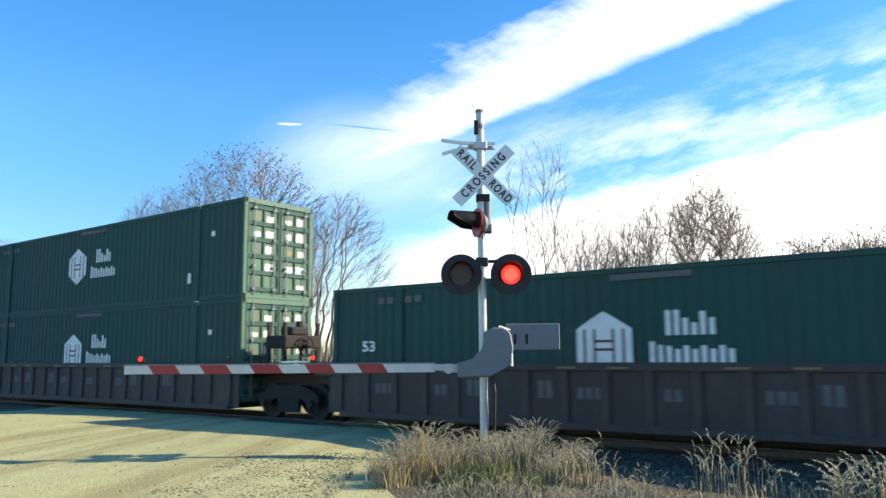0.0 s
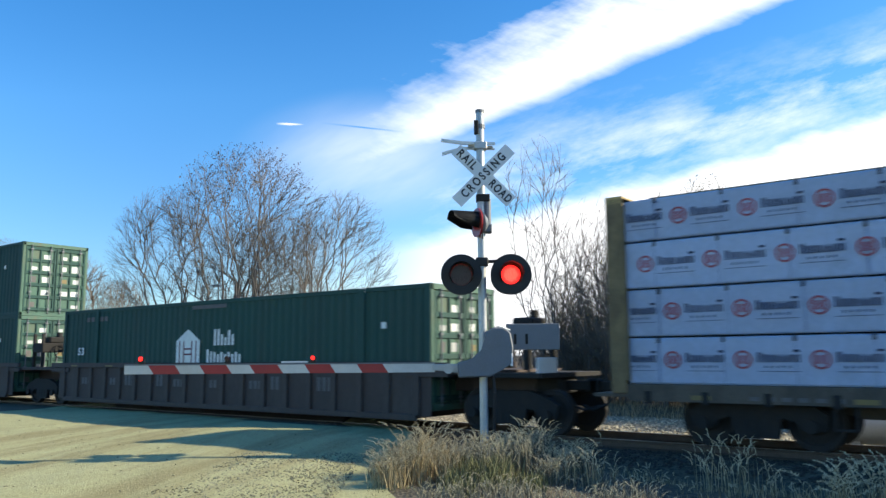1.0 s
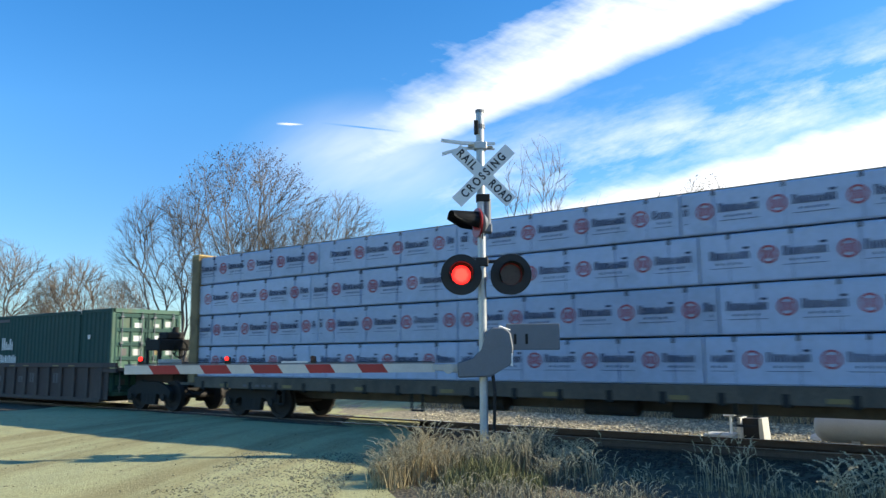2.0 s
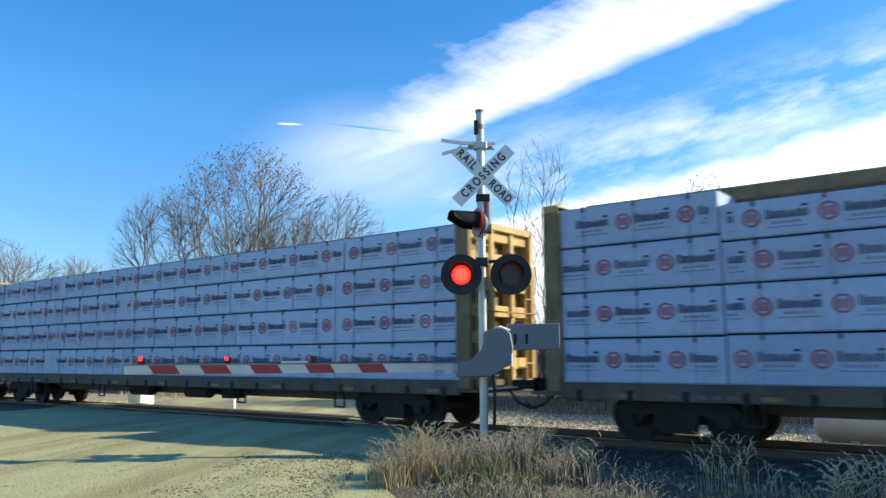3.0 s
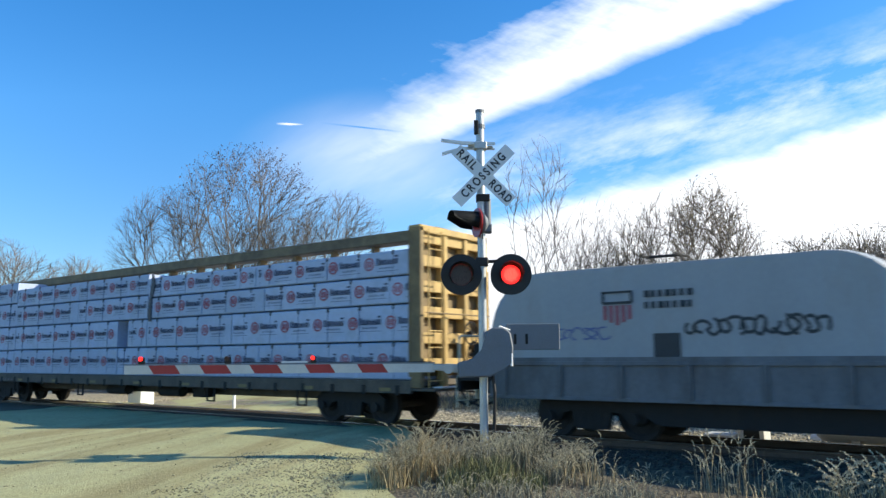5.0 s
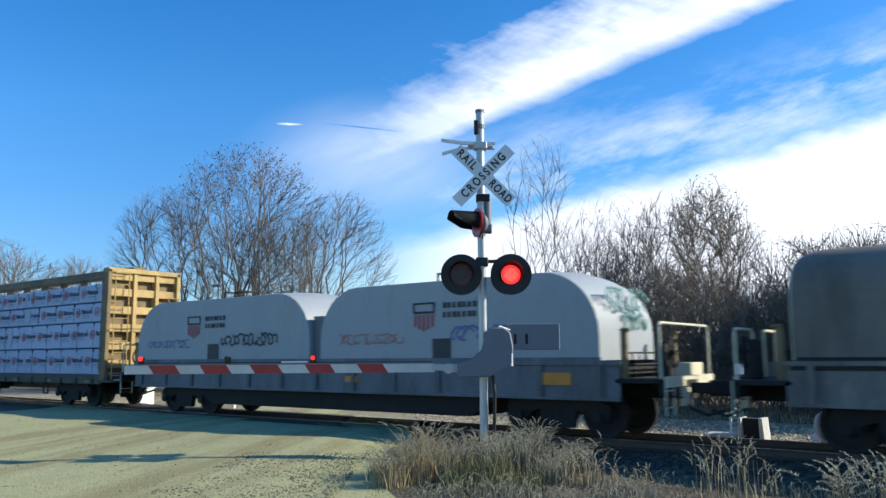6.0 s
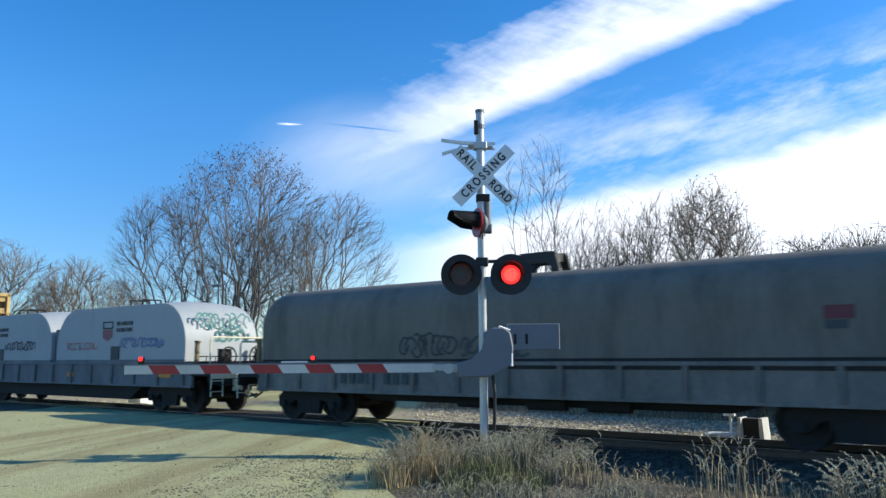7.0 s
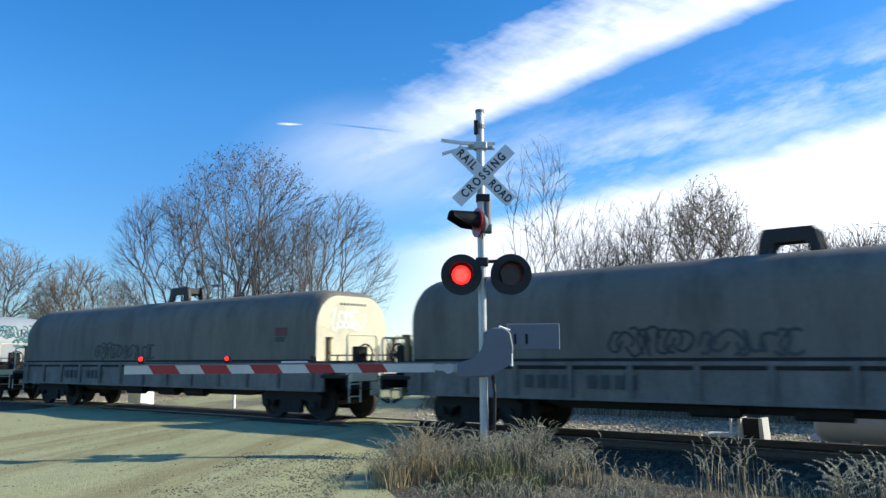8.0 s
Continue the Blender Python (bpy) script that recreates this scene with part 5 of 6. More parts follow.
def crossing_signal():
    s = thing("crossing_signal", "galvanised crossing signal mast with crossbuck, red lamps and gate arm", "crossing signal")
    bm = B()
    box(bm, -0.35, 0.35, -0.35, 0.35, -0.45, 0.02, 0.02)
    part("footing", bm, "concrete", s)
    bm = B()
    tube(bm, (0, 0, 0), (0, 0, 5.42), 0.066, n=20)
    mast = part("mast", bm, "galv", s, "galvanised steel mast", smooth=True)
    mast.data.set_sharp_from_angle(angle=radians(40))
    bm = B()
    tube(bm, (0, 0, 5.42), (0, 0, 5.47), 0.075, n=16)
    tube(bm, (0, 0, 5.15), (0, 0, 5.22), 0.08, n=16)
    part("mast_cap", bm, "alu", s)
    bm = B()
    box(bm, -0.10, -0.03, -0.09, 0.0, 5.05, 5.28, 0.01)
    part("junction_clip", bm, "steel_dark", s)
    # crossbuck
    for lean, yy, name in ((45.0, -0.115, "crossing"), (-45.0, -0.105, "railroad")):
        bm = B()
        box(bm, -0.62, 0.62, -0.006 if lean > 0 else -0.005, 0.0, -0.108, 0.108)
        bl = part("crossbuck_blade", bm, "sign", s, "white reflective crossbuck blade")
        bl.matrix_local = pose(0.04, yy, 4.345, 0, -lean, 0)
        if lean > 0:
            words("CROSSING", "letter", bl, 0.19, pose(0, -0.008, 0, 90, 0, 0), stretch=0.78, gap=1.45, label="black capital letters")
        else:
            words("RAIL", "letter", bl, 0.19, pose(-0.375, -0.008, 0, 90, 0, 0), stretch=0.8, gap=1.3, label="black capital letters")
            words("ROAD", "letter", bl, 0.19, pose(0.375, -0.008, 0, 90, 0, 0), stretch=0.74, gap=1.2, label="black capital letters")
    bm = B()
    tube(bm, (0.04, -0.02, 4.25), (0.04, -0.1, 4.25), 0.05, n=10)
    part("bolt", bm, "steel_dark", s)
    bm = B()
    tube(bm, (0.04, -0.02, 4.44), (0.04, -0.1, 4.44), 0.05, n=10)
    part("bolt", bm, "steel_dark", s)
    bm = B()
    box(bm, -0.08, 0.14, -0.08, 0.08, 3.93, 4.05, 0.01)
    part("clamp", bm, "steel_dark", s)
    # bracket of a second crossbuck, seen edge-on, facing across
    bm = B()
    prism(bm, [(-0.64, 4.98), (-0.3, 4.93), (0.24, 4.91), (0.24, 4.87), (-0.3, 4.88), (-0.64, 4.93)], -0.06, -0.02, "y")
    prism(bm, [(-0.63, 4.78), (-0.3, 4.87), (0.24, 4.85), (0.24, 4.82), (-0.3, 4.83), (-0.62, 4.73)], 0.06, 0.10, "y")
    part("cross_bracket", bm, "sign", s, "edge-on white blade of a side sign")
    bm = B()
    tube(bm, (-0.2, 0.0, 4.87), (-0.05, 0.0, 4.87), 0.03, n=8)
    tube(bm, (0.06, 0, 4.84), (0.2, 0, 4.84), 0.03, n=8)
    box(bm, -0.1, 0.1, -0.09, 0.09, 4.80, 4.92, 0.01)
    part("bracket_clamp", bm, "galv", s)
    # lamps
    bm = B()
    tube(bm, (-0.36, 0.02, 2.95), (0.45, 0.02, 2.97), 0.03, n=10)
    box(bm, -0.1, 0.1, -0.09, 0.09, 2.88, 3.02, 0.015)
    part("lamp_crossarm", bm, "black", s, "black lamp crossarm")
    for x in (-0.335, 0.45):
        lamp(s, x, -0.16, 2.735, 0)
    for x in (-0.335, 0.44):
        rear_lamp(s, x, 0.24, 2.735)
    # lamps that face along the cross street, seen from the side
    bm = B()
    box(bm, -0.05, 0.17, -0.09, 0.09, 3.42, 3.56, 0.015)
    tube(bm, (0.0, 0.0, 3.5), (0.0, 0.0, 3.9), 0.03, n=8)
    tube(bm, (0.1, 0.0, 3.42), (0.1, 0.0, 3.98), 0.06, n=12)
    part("lamp_clamp", bm, "alu", s)
    side_lamp(s)
    # gate mechanism and its counterweight
    bm = B()
    prism(bm, [(-0.02, 1.55), (0.05, 1.84), (0.14, 1.90), (0.32, 1.90), (0.42, 1.82), (0.46, 1.6), (0.45, 1.34), (0.30, 1.26), (0.10, 1.14), (-0.40, 1.13), (-0.41, 1.36), (-0.16, 1.40)], -0.22, 0.12, "y", 0.02)
    part("gate_mechanism", bm, "alu", s, "grey aluminium gate mechanism housing")
    bm = B()
    box(bm, 0.36, 1.2, -0.1, -0.04, 1.55, 1.96, 0.01)
    part("counterweight_shield", bm, "alu", s, "flat grey counterweight guard plate")
    bm = B()
    for x in (0.5, 0.68):
        box(bm, x - 0.02, x + 0.02, -0.108, -0.1, 1.64, 1.8)
    part("bolt_slot", bm, "steel_dark", s)
    bm = B()
    tube(bm, (0.25, -0.16, 1.92), (0.42, -0.1, 1.86), 0.014, n=6)
    tube(bm, (0.25, -0.16, 1.92), (0.25, -0.16, 1.84), 0.014, n=6)
    tube(bm, (0.43, -0.2, 1.3), (0.43, -0.2, 1.5), 0.022, n=8)
    part("latch_rod", bm, "white_box", s, "bright steel latch rod")
    bm = B()
    pts = [(0.14, -0.05, 1.2), (0.17, -0.07, 0.9), (0.16, -0.04, 0.5), (0.14, 0.0, 0.05)]
    for a, b in zip(pts, pts[1:]):
        tube(bm, a, b, 0.028, n=8)
    part("conduit", bm, "black", s, "black cable conduit")
    bm = B()
    prism(bm, [(-0.80, 1.25), (-0.4, 1.2), (-0.4, 1.34), (-0.80, 1.34)], -0.13, -0.03, "y", 0.008)
    tube(bm, (-0.55, -0.2, 1.27), (-0.55, 0.02, 1.27), 0.08, n=10)
    part("arm_socket", bm, "galv", s)
    return s


def lamp(s, x, y, z, turn):
    """A round black background with hood and a lens; an added sliding disc hides the lit diodes to imitate flashing."""
    bm = B()
    n = 32
    ring_plate(bm, x, z, 0.175, 0.325, y - 0.006, y + 0.01, n)
    bk = part("lamp_background", bm, "black", s, "round matt black lamp background")
    bm = B()
    loops = []
    for yy, rr in ((y - 0.0, 0.18), (y + 0.16, 0.15), (y + 0.2, 0.09)):
        loops.append([bm.verts.new((x + rr * math.cos(6.2832 * i / n), yy, z + rr * math.sin(6.2832 * i / n))) for i in range(n)])
    for a, b in zip(loops, loops[1:]):
        for i in range(n):
            bm.faces.new((a[i], a[(i + 1) % n], b[(i + 1) % n], b[i]))
    bm.faces.new(loops[-1])
    part("lamp_housing", bm, "black", bk)
    bm = B()
    k = 18
    rows = []
    for yy, cut in ((y - 0.006, 0.95), (y - 0.22, 0.62)):
        rows.append([bm.verts.new((x + 0.19 * math.cos(math.pi / 2 + math.pi * cut * (i / k * 2 - 1) * 0.8), yy, z + 0.19 * math.sin(math.pi / 2 + math.pi * cut * (i / k * 2 - 1) * 0.8))) for i in range(k + 1)])
    for i in range(k):
        bm.faces.new((rows[0][i], rows[0][i + 1], rows[1][i + 1], rows[1][i]))
    bmesh.ops.solidify(bm, geom=bm.faces[:], thickness=0.006)
    part("lamp_hood", bm, "black", bk, "black lamp visor")
    bm = B()
    disc(bm, x, z, 0.15, y + 0.05, y + 0.06)
    led = part("lamp_diodes", bm, "led", bk, "glowing red diode panel")
    bm = B()
    rnd = random.Random(3)
    for i in range(60):
        a, r_ = i * 2.4, 0.108 * math.sqrt((i + 0.5) / 60)
        u, v = x + r_ * math.cos(a), z + r_ * math.sin(a)
        box(bm, u - 0.008, u + 0.008, y + 0.044, y + 0.05, v - 0.008, v + 0.008)
    part("diode", bm, "led_core", bk, "bright red diodes")
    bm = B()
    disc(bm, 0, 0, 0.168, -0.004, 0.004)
    sh = part("lamp_shutter", bm, "lens_off", bk, "added dark red disc that hides the glow between flashes")
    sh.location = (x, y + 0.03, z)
    FLASH_DISCS.append((sh, (x, y + 0.03, z), "left" if x < 0 else "right", 0.06))


def rear_lamp(s, x, y, z):
    """A lamp that faces away, back to back with the front one."""
    bm = B()
    ring_plate(bm, x, z, 0.02, 0.29, y, y + 0.014, 32)
    bk = part("lamp_background", bm, "black", s, "round matt black lamp background")
    bm = B()
    tube(bm, (x, y - 0.16, z), (x, y, z), 0.1, 0.17, n=20)
    part("lamp_housing", bm, "black", bk)
    bm = B()
    k = 18
    rows = []
    for yy, cut in ((y + 0.014, 0.76), (y + 0.28, 0.5)):
        rows.append([bm.verts.new((x + 0.19 * math.cos(math.pi / 2 + math.pi * cut * (i / k * 2 - 1)), yy, z + 0.19 * math.sin(math.pi / 2 + math.pi * cut * (i / k * 2 - 1)))) for i in range(k + 1)])
    for i in range(k):
        bm.faces.new((rows[0][i], rows[0][i + 1], rows[1][i + 1], rows[1][i]))
    bmesh.ops.solidify(bm, geom=bm.faces[:], thickness=0.006)
    part("lamp_hood", bm, "black", bk, "black lamp visor")


def disc(bm, x, z, r, y0, y1, n=28):
    a = [bm.verts.new((x + r * math.cos(6.2832 * i / n), y0, z + r * math.sin(6.2832 * i / n))) for i in range(n)]
    b = [bm.verts.new((x + r * math.cos(6.2832 * i / n), y1, z + r * math.sin(6.2832 * i / n))) for i in range(n)]
    for i in range(n):
        bm.faces.new((a[i], a[(i + 1) % n], b[(i + 1) % n], b[i]))
    bm.faces.new(a[::-1])
    bm.faces.new(b)


def side_lamp(s):
    """A lamp that looks to the side: background edge-on, visor pointing left."""
    bm = B()
    n = 28
    tube(bm, (-0.085, -0.12, 3.57), (-0.06, -0.12, 3.57), 0.235, n=n)
    bk = part("side_lamp_rim", bm, "rim_red", s, "red lens rim of a side lamp")
    bk.matrix_local = Matrix.Translation((-0.07, -0.12, 3.57)) @ pose(0, 0, 0, 0, 0, 19) @ Matrix.Translation((0.07, 0.12, -3.57))
    bm = B()
    tube(bm, (-0.055, -0.12, 3.57), (0.07, -0.10, 3.57), 0.21, 0.11, n=n)
    part("side_lamp_housing", bm, "alu", bk, "pale rounded lamp housing", smooth=True)
    bm = B()
    k = 16
    rows = []
    for xx, a0, a1 in ((-0.09, -50, 230), (-0.30, -35, 215), (-0.52, 15, 165)):
        rows.append([bm.verts.new((xx, -0.12 + 0.185 * math.cos(radians(a0 + (a1 - a0) * i / k)), 3.59 + 0.16 * math.sin(radians(a0 + (a1 - a0) * i / k)) * (1.0 if i else 1))) for i in range(k + 1)])
    for a, b in zip(rows, rows[1:]):
        for i in range(k):
            bm.faces.new((a[i], a[i + 1], b[i + 1], b[i]))
    bmesh.ops.solidify(bm, geom=bm.faces[:], thickness=0.008)
    part("side_lamp_hood", bm, "black", bk, "long black lamp visor")
    bm = B()
    box(bm, -0.02, 0.0, -0.2, -0.19, 3.3, 3.45)
    part("hood_clip", bm, "black", bk)


def gate_arm():
    g = thing("gate_arm", "lowered red and white striped gate arm with three small lamps", "gate arm")
    edges = [-5.61, -5.24, -4.82, -4.44, -4.02, -3.66, -3.22, -2.80, -2.40, -1.98, -1.58, -1.20, -0.76]
    lean = 0.09
    for i, (a, b) in enumerate(zip(edges, edges[1:])):
        red = i % 2 == 1 and i < 11
        k0, k1 = (lean if i else 0), (lean if i < len(edges) - 2 else 0)
        bm = B()
        prism(bm, [(a, 1.355 - 0.006), (b, 1.355 - 0.006), (b + k1, 1.215), (a + k0, 1.215)], -0.10, -0.06, "y")
        part("stripe_panel", bm, "arm_red" if red else "arm_white", g, "red reflective panel" if red else "white reflective panel")
    bm = B()
    box(bm, -5.61, -0.76, -0.105, -0.055, 1.352, 1.37)
    part("top_edge", bm, "alu", g, "thin bright aluminium top edge")
    bm = B()
    pts = [(-5.4, -0.08, 1.385), (-0.8, -0.08, 1.378)]
    tube(bm, *pts, 0.007, n=6)
    part("lamp_cable", bm, "black", g)
    bm = B()
    box(bm, -3.16, -2.75, -0.09, -0.07, 1.378, 1.40)
    part("splice_plate", bm, "white_box", g)
    for x, which in ((-5.35, "always"), (-4.0, "left"), (-2.66, "right")):
        bm = B()
        box(bm, x - 0.045, x + 0.045, -0.12, -0.04, 1.37, 1.41, 0.008)
        tube(bm, (x - 0.035, -0.08, 1.43), (x + 0.035, -0.08, 1.43), 0.045, n=14)
        lb = part("lamp_body", bm, "black", g, "small black arm lamp")
        bm = B()
        disc(bm, x - 0.005, 1.45, 0.034, -0.13, -0.10, 16)
        part("lamp_lens", bm, "lens_off" if which != "always" else "led", lb, "red lamp lens")
        if which != "always":
            bm = B()
            disc(bm, x - 0.005, 1.45, 0.032, -0.138, -0.132, 16)
            part("lamp_glow", bm, "led", lb, "glowing red lens")
            # added disc over the steady glow, stands in for switching off
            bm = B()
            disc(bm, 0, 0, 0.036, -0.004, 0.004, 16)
            sh = part("lamp_shutter", bm, "lens_off", lb, "added dark red disc that hides the glow between flashes")
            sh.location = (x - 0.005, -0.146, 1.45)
            FLASH_DISCS.append((sh, (x - 0.005, -0.146, 1.45), which, 0.03))
    return g


SIGNAL_AT = (-6.95, 10.18)
SIGNAL_TURN = 37.2
sig = crossing_signal()
arm = gate_arm()
for ob in (sig, arm):
    ob.matrix_world = pose(SIGNAL_AT[0], SIGNAL_AT[1], 0, 0, 0, SIGNAL_TURN)


# ---- things behind the track ----
def trackside():
    bm = B()
    box(bm, -29.1, -28.2, 17.4, 18.0, -0.9, 0.28, 0.02)
    box(bm, -29.14, -28.16, 17.36, 18.04, 0.28, 0.33, 0.01)
    cab = tagged(part("equipment_cabinet", bm, "white_box"), "low white steel equipment cabinet behind the track", "cabinet")
    bm = B()
    box(bm, -28.75, -28.5, 17.36, 17.4, 0.16, 0.22)
    part("cabinet_latch", bm, "black", cab)
    bm = B()
    prism(bm, [(-5.45, -0.85), (-5.42, 0.06), (-5.36, 0.06), (-5.34, -0.85)], 17.9, 18.4, "y")
    prism(bm, [(-4.95, -0.85), (-4.98, 0.06), (-4.90, 0.06), (-4.84, -0.85)], 17.9, 18.4, "y")
    box(bm, -5.40, -4.90, 17.9, 18.4, -0.85, -0.42)
    hs_ = tagged(part("concrete_headwall", bm, "concrete"), "small pale concrete box with open dark front", "concrete box")
    # dark block put in for the shade inside the open box
    bm = B()
    box(bm, -5.36, -4.96, 18.05, 18.4, -0.85, 0.04)
    part("box_inside", bm, "steel_dark", hs_, "dark block standing in for the box's shaded inside")
    bm = B()
    box(bm, -6.15, -5.5, 17.7, 18.3, -0.85, -0.30, 0.03)
    tagged(part("concrete_block", bm, "concrete"), "low pale concrete block beside the track", "concrete block")
    bm = B()
    tube(bm, (-5.6, 18.0, -0.85), (-5.6, 18.0, 0.12), 0.03, n=8)
    box(bm, -5.75, -5.5, 17.95, 18.05, 0.08, 0.14, 0.01)
    tube(bm, (-5.6, 17.95, 0.12), (-5.45, 17.95, 0.26), 0.025, n=8)
    tagged(part("switch_stand", bm, "white_box"), "small pale switch stand behind the track", "switch stand")
    # a pale pipe section on the ground
    bm = B()
    n = 24
    r = 0.34
    rings = []
    for x, rr in ((-3.9, 0.12), (-3.86, 0.22), (-3.75, 0.31), (-3.55, r), (-0.9, r), (-0.9, 0.31), (-0.6, 0.2), (-0.56, 0.1)):
        rings.append([bm.verts.new((x, 18.2 + rr * math.cos(6.2832 * i / n), -0.06 + rr * math.sin(6.2832 * i / n))) for i in range(n)])
    for a, b in zip(rings, rings[1:]):
        for i in range(n):
            bm.faces.new((a[i], a[(i + 1) % n], b[(i + 1) % n], b[i]))
    bm.faces.new(rings[0])
    bm.faces.new(rings[-1])
    for x in (-3.1, -1.4):
        box(bm, x - 0.08, x + 0.08, 17.98, 18.42, -0.85, -0.32)
    tk = tagged(part("storage_tank", bm, "tank", smooth=True), "pale grey horizontal tank on short feet behind the track", "tank")
    tk.data.set_sharp_from_angle(angle=radians(50))
    # utility lamp far behind
    bm = B()
    tube(bm, (-42.1, 30, -0.6), (-42.1, 30, 6.1), 0.08, 0.06, n=10)
    tube(bm, (-42.1, 30, 5.9), (-40.9, 30, 6.0), 0.035, n=8)
    pole = tagged(part("street_lamp", bm, "galv"), "slim pale lamp post beyond the track", "street lamp")
    bm = B()
    prism(bm, [(-41.0, 6.02), (-40.2, 5.98), (-40.15, 5.86), (-40.9, 5.88)], 29.88, 30.12, "y")
    part("lamp_head", bm, "alu", pole)
    bm = B()
    tube(bm, (-25.1, 19.5, -0.5), (-25.1, 19.5, 0.18), 0.06, n=8)
    box(bm, -25.2, -25.0, 19.45, 19.55, 0.18, 0.3, 0.02)
    tagged(part("marker_post", bm, "white_box"), "short white marker post behind the track", "marker post")
    bm = B()
    tube(bm, (-6.38, 21.5, -0.6), (-6.38, 21.5, 1.0), 0.025, n=8)
    mk = tagged(part("sign_post", bm, "bark_dark"), "thin dark post with two small white plates", "sign post")
    bm = B()
    box(bm, -6.5, -6.26, 21.45, 21.47, 0.92, 1.2, 0.004)
    part("plate", bm, "white_box", mk, "white square plate")
    bm = B()
    prism(bm, [(-6.58, 0.84), (-6.42, 0.86), (-6.26, 0.8), (-6.22, 0.40), (-6.36, 0.52), (-6.42, 0.74)], 21.45, 21.47, "y")
    part("plate", bm, "white_box", mk, "white bent plate")
    # weathered rubble
    for x, y, k in ((-3.6, 19.6, 0.34), (-3.0, 19.9, 0.28), (-2.5, 19.4, 0.4), (-4.1, 19.8, 0.25), (-1.8, 19.8, 0.35), (-2.0, 17.5, 0.18)):
        bm = B()
        bmesh.ops.create_icosphere(bm, subdivisions=2, radius=k)
        for v in bm.verts:
            v.co *= 1 + 0.35 * noise.noise(v.co * 3 + Vector((x, y, 0)))
            v.co.z *= 0.6
        ob = part("boulder", bm, "concrete")
        tagged(ob, "pale grey weathered boulder in the weeds", "boulder", "boulders behind the track")
        ob.location = (x, y, ground_z(x, y) + 0.08)


M["tank"] = material("pale_grey_tank_paint", (0.36, 0.37, 0.37), 0.6, var=0.12, scale=2, dirt=(0.35, 0.34, 0.3), dirt_amount=0.3)
trackside()


# ---- trees ----
def tree_lines(seed, stems, crown, counts, flare, wild):
    """Limbs that reach from the foot to points in a domed crown, each forking off the nearest limb.

    crown: (offset in x, offset in y, middle height, half width, half height). Gives (level, points) lines."""
    rng = np.random.default_rng(seed)
    ox, oy, mz, rx, rz = crown
    mid = np.array((ox, oy, mz))

    def inside(n, lo, hi):
        d = rng.normal(size=(n, 3))
        d /= np.linalg.norm(d, axis=1)[:, None]
        d[:, 2] = np.where(d[:, 2] < -0.55, -d[:, 2], d[:, 2])
        k = rng.uniform(lo ** 3, hi ** 3, n) ** (1 / 3)
        return mid + d * k[:, None] * np.array((rx, rx, rz))
    pos, way, lines = [], [], []

    def limb(p, d, tip, segs, level):
        ln = np.linalg.norm(tip - p)
        to = (tip - p) / ln
        m = p + (0.5 * d + 0.5 * to) * ln * 0.5 + rng.normal(size=3) * wild * ln * 0.04
        pts = []
        for i in range(segs + 1):
            f = i / segs
            q = (1 - f) ** 2 * p + 2 * f * (1 - f) * m + f * f * tip
            if 0 < i < segs:
                q = q + rng.normal(size=3) * wild * ln * 0.012
            pts.append(q)
        for i in range(1, segs + 1):
            pos.append(pts[i])
            dd = pts[i] - pts[i - 1]
            way.append(dd / np.linalg.norm(dd))
        lines.append((level, pts))
    for i in range(stems):
        a = 6.2832 * (i + rng.uniform(-0.3, 0.3)) / stems
        k = flare * math.sqrt((i + 0.5) / stems)
        foot = np.array((math.cos(a), math.sin(a), 0.0)) * 0.12 * math.sqrt(stems)
        foot[2] = -0.4
        tip = mid + np.array((math.cos(a) * rx * k, math.sin(a) * rx * k, rz * (0.92 - 0.42 * k * k)))
        up = np.array((math.cos(a) * 0.25 * k, math.sin(a) * 0.25 * k, 1.0))
        limb(foot, up / np.linalg.norm(up), tip, 14, 0)
    for level, (n, lo, hi, segs) in enumerate(counts, 1):
        P, W = np.array(pos), np.array(way)
        tips = inside(n, lo, hi)
        for tip in tips[np.argsort(np.linalg.norm(tips, axis=1))]:
            d = tip - P
            ln = np.linalg.norm(d, axis=1) + 1e-6
            turn = (d * W).sum(1) / ln
            cost = ln * (1 + 5.0 * (1 - turn)) + np.where((d[:, 2] < 0.15 * ln) | (ln < 0.5), 4.0, 0.0) + np.where(P[:, 2] < mz - 1.15 * rz, 5.0, 0.0)
            j = int(np.argmin(cost))
            limb(P[j], W[j], tip, segs, level)
    return lines


def limb_mesh(lines, radii, thin):
    """Tapered tubes round the lines of one or more levels."""
    verts, faces = [], []
    for level, pts in lines:
        sides = 6 if level == 0 else 3
        n = len(pts)
        prev = None
        for i, q in enumerate(pts):
            d = Vector(pts[min(i + 1, n - 1)] - pts[max(i - 1, 0)]).normalized()
            a = d.orthogonal().normalized()
            b = d.cross(a)
            r = radii[level] + (thin - radii[level]) * (i / (n - 1)) ** 0.8
            c = Vector(q)
            ring = list(range(len(verts), len(verts) + sides))
            verts += [c + (a * math.cos(6.2832 * j / sides) + b * math.sin(6.2832 * j / sides)) * r for j in range(sides)]
            if prev:
                faces += [(prev[j], prev[(j + 1) % sides], ring[(j + 1) % sides], ring[j]) for j in range(sides)]
            prev = ring
    return verts, faces


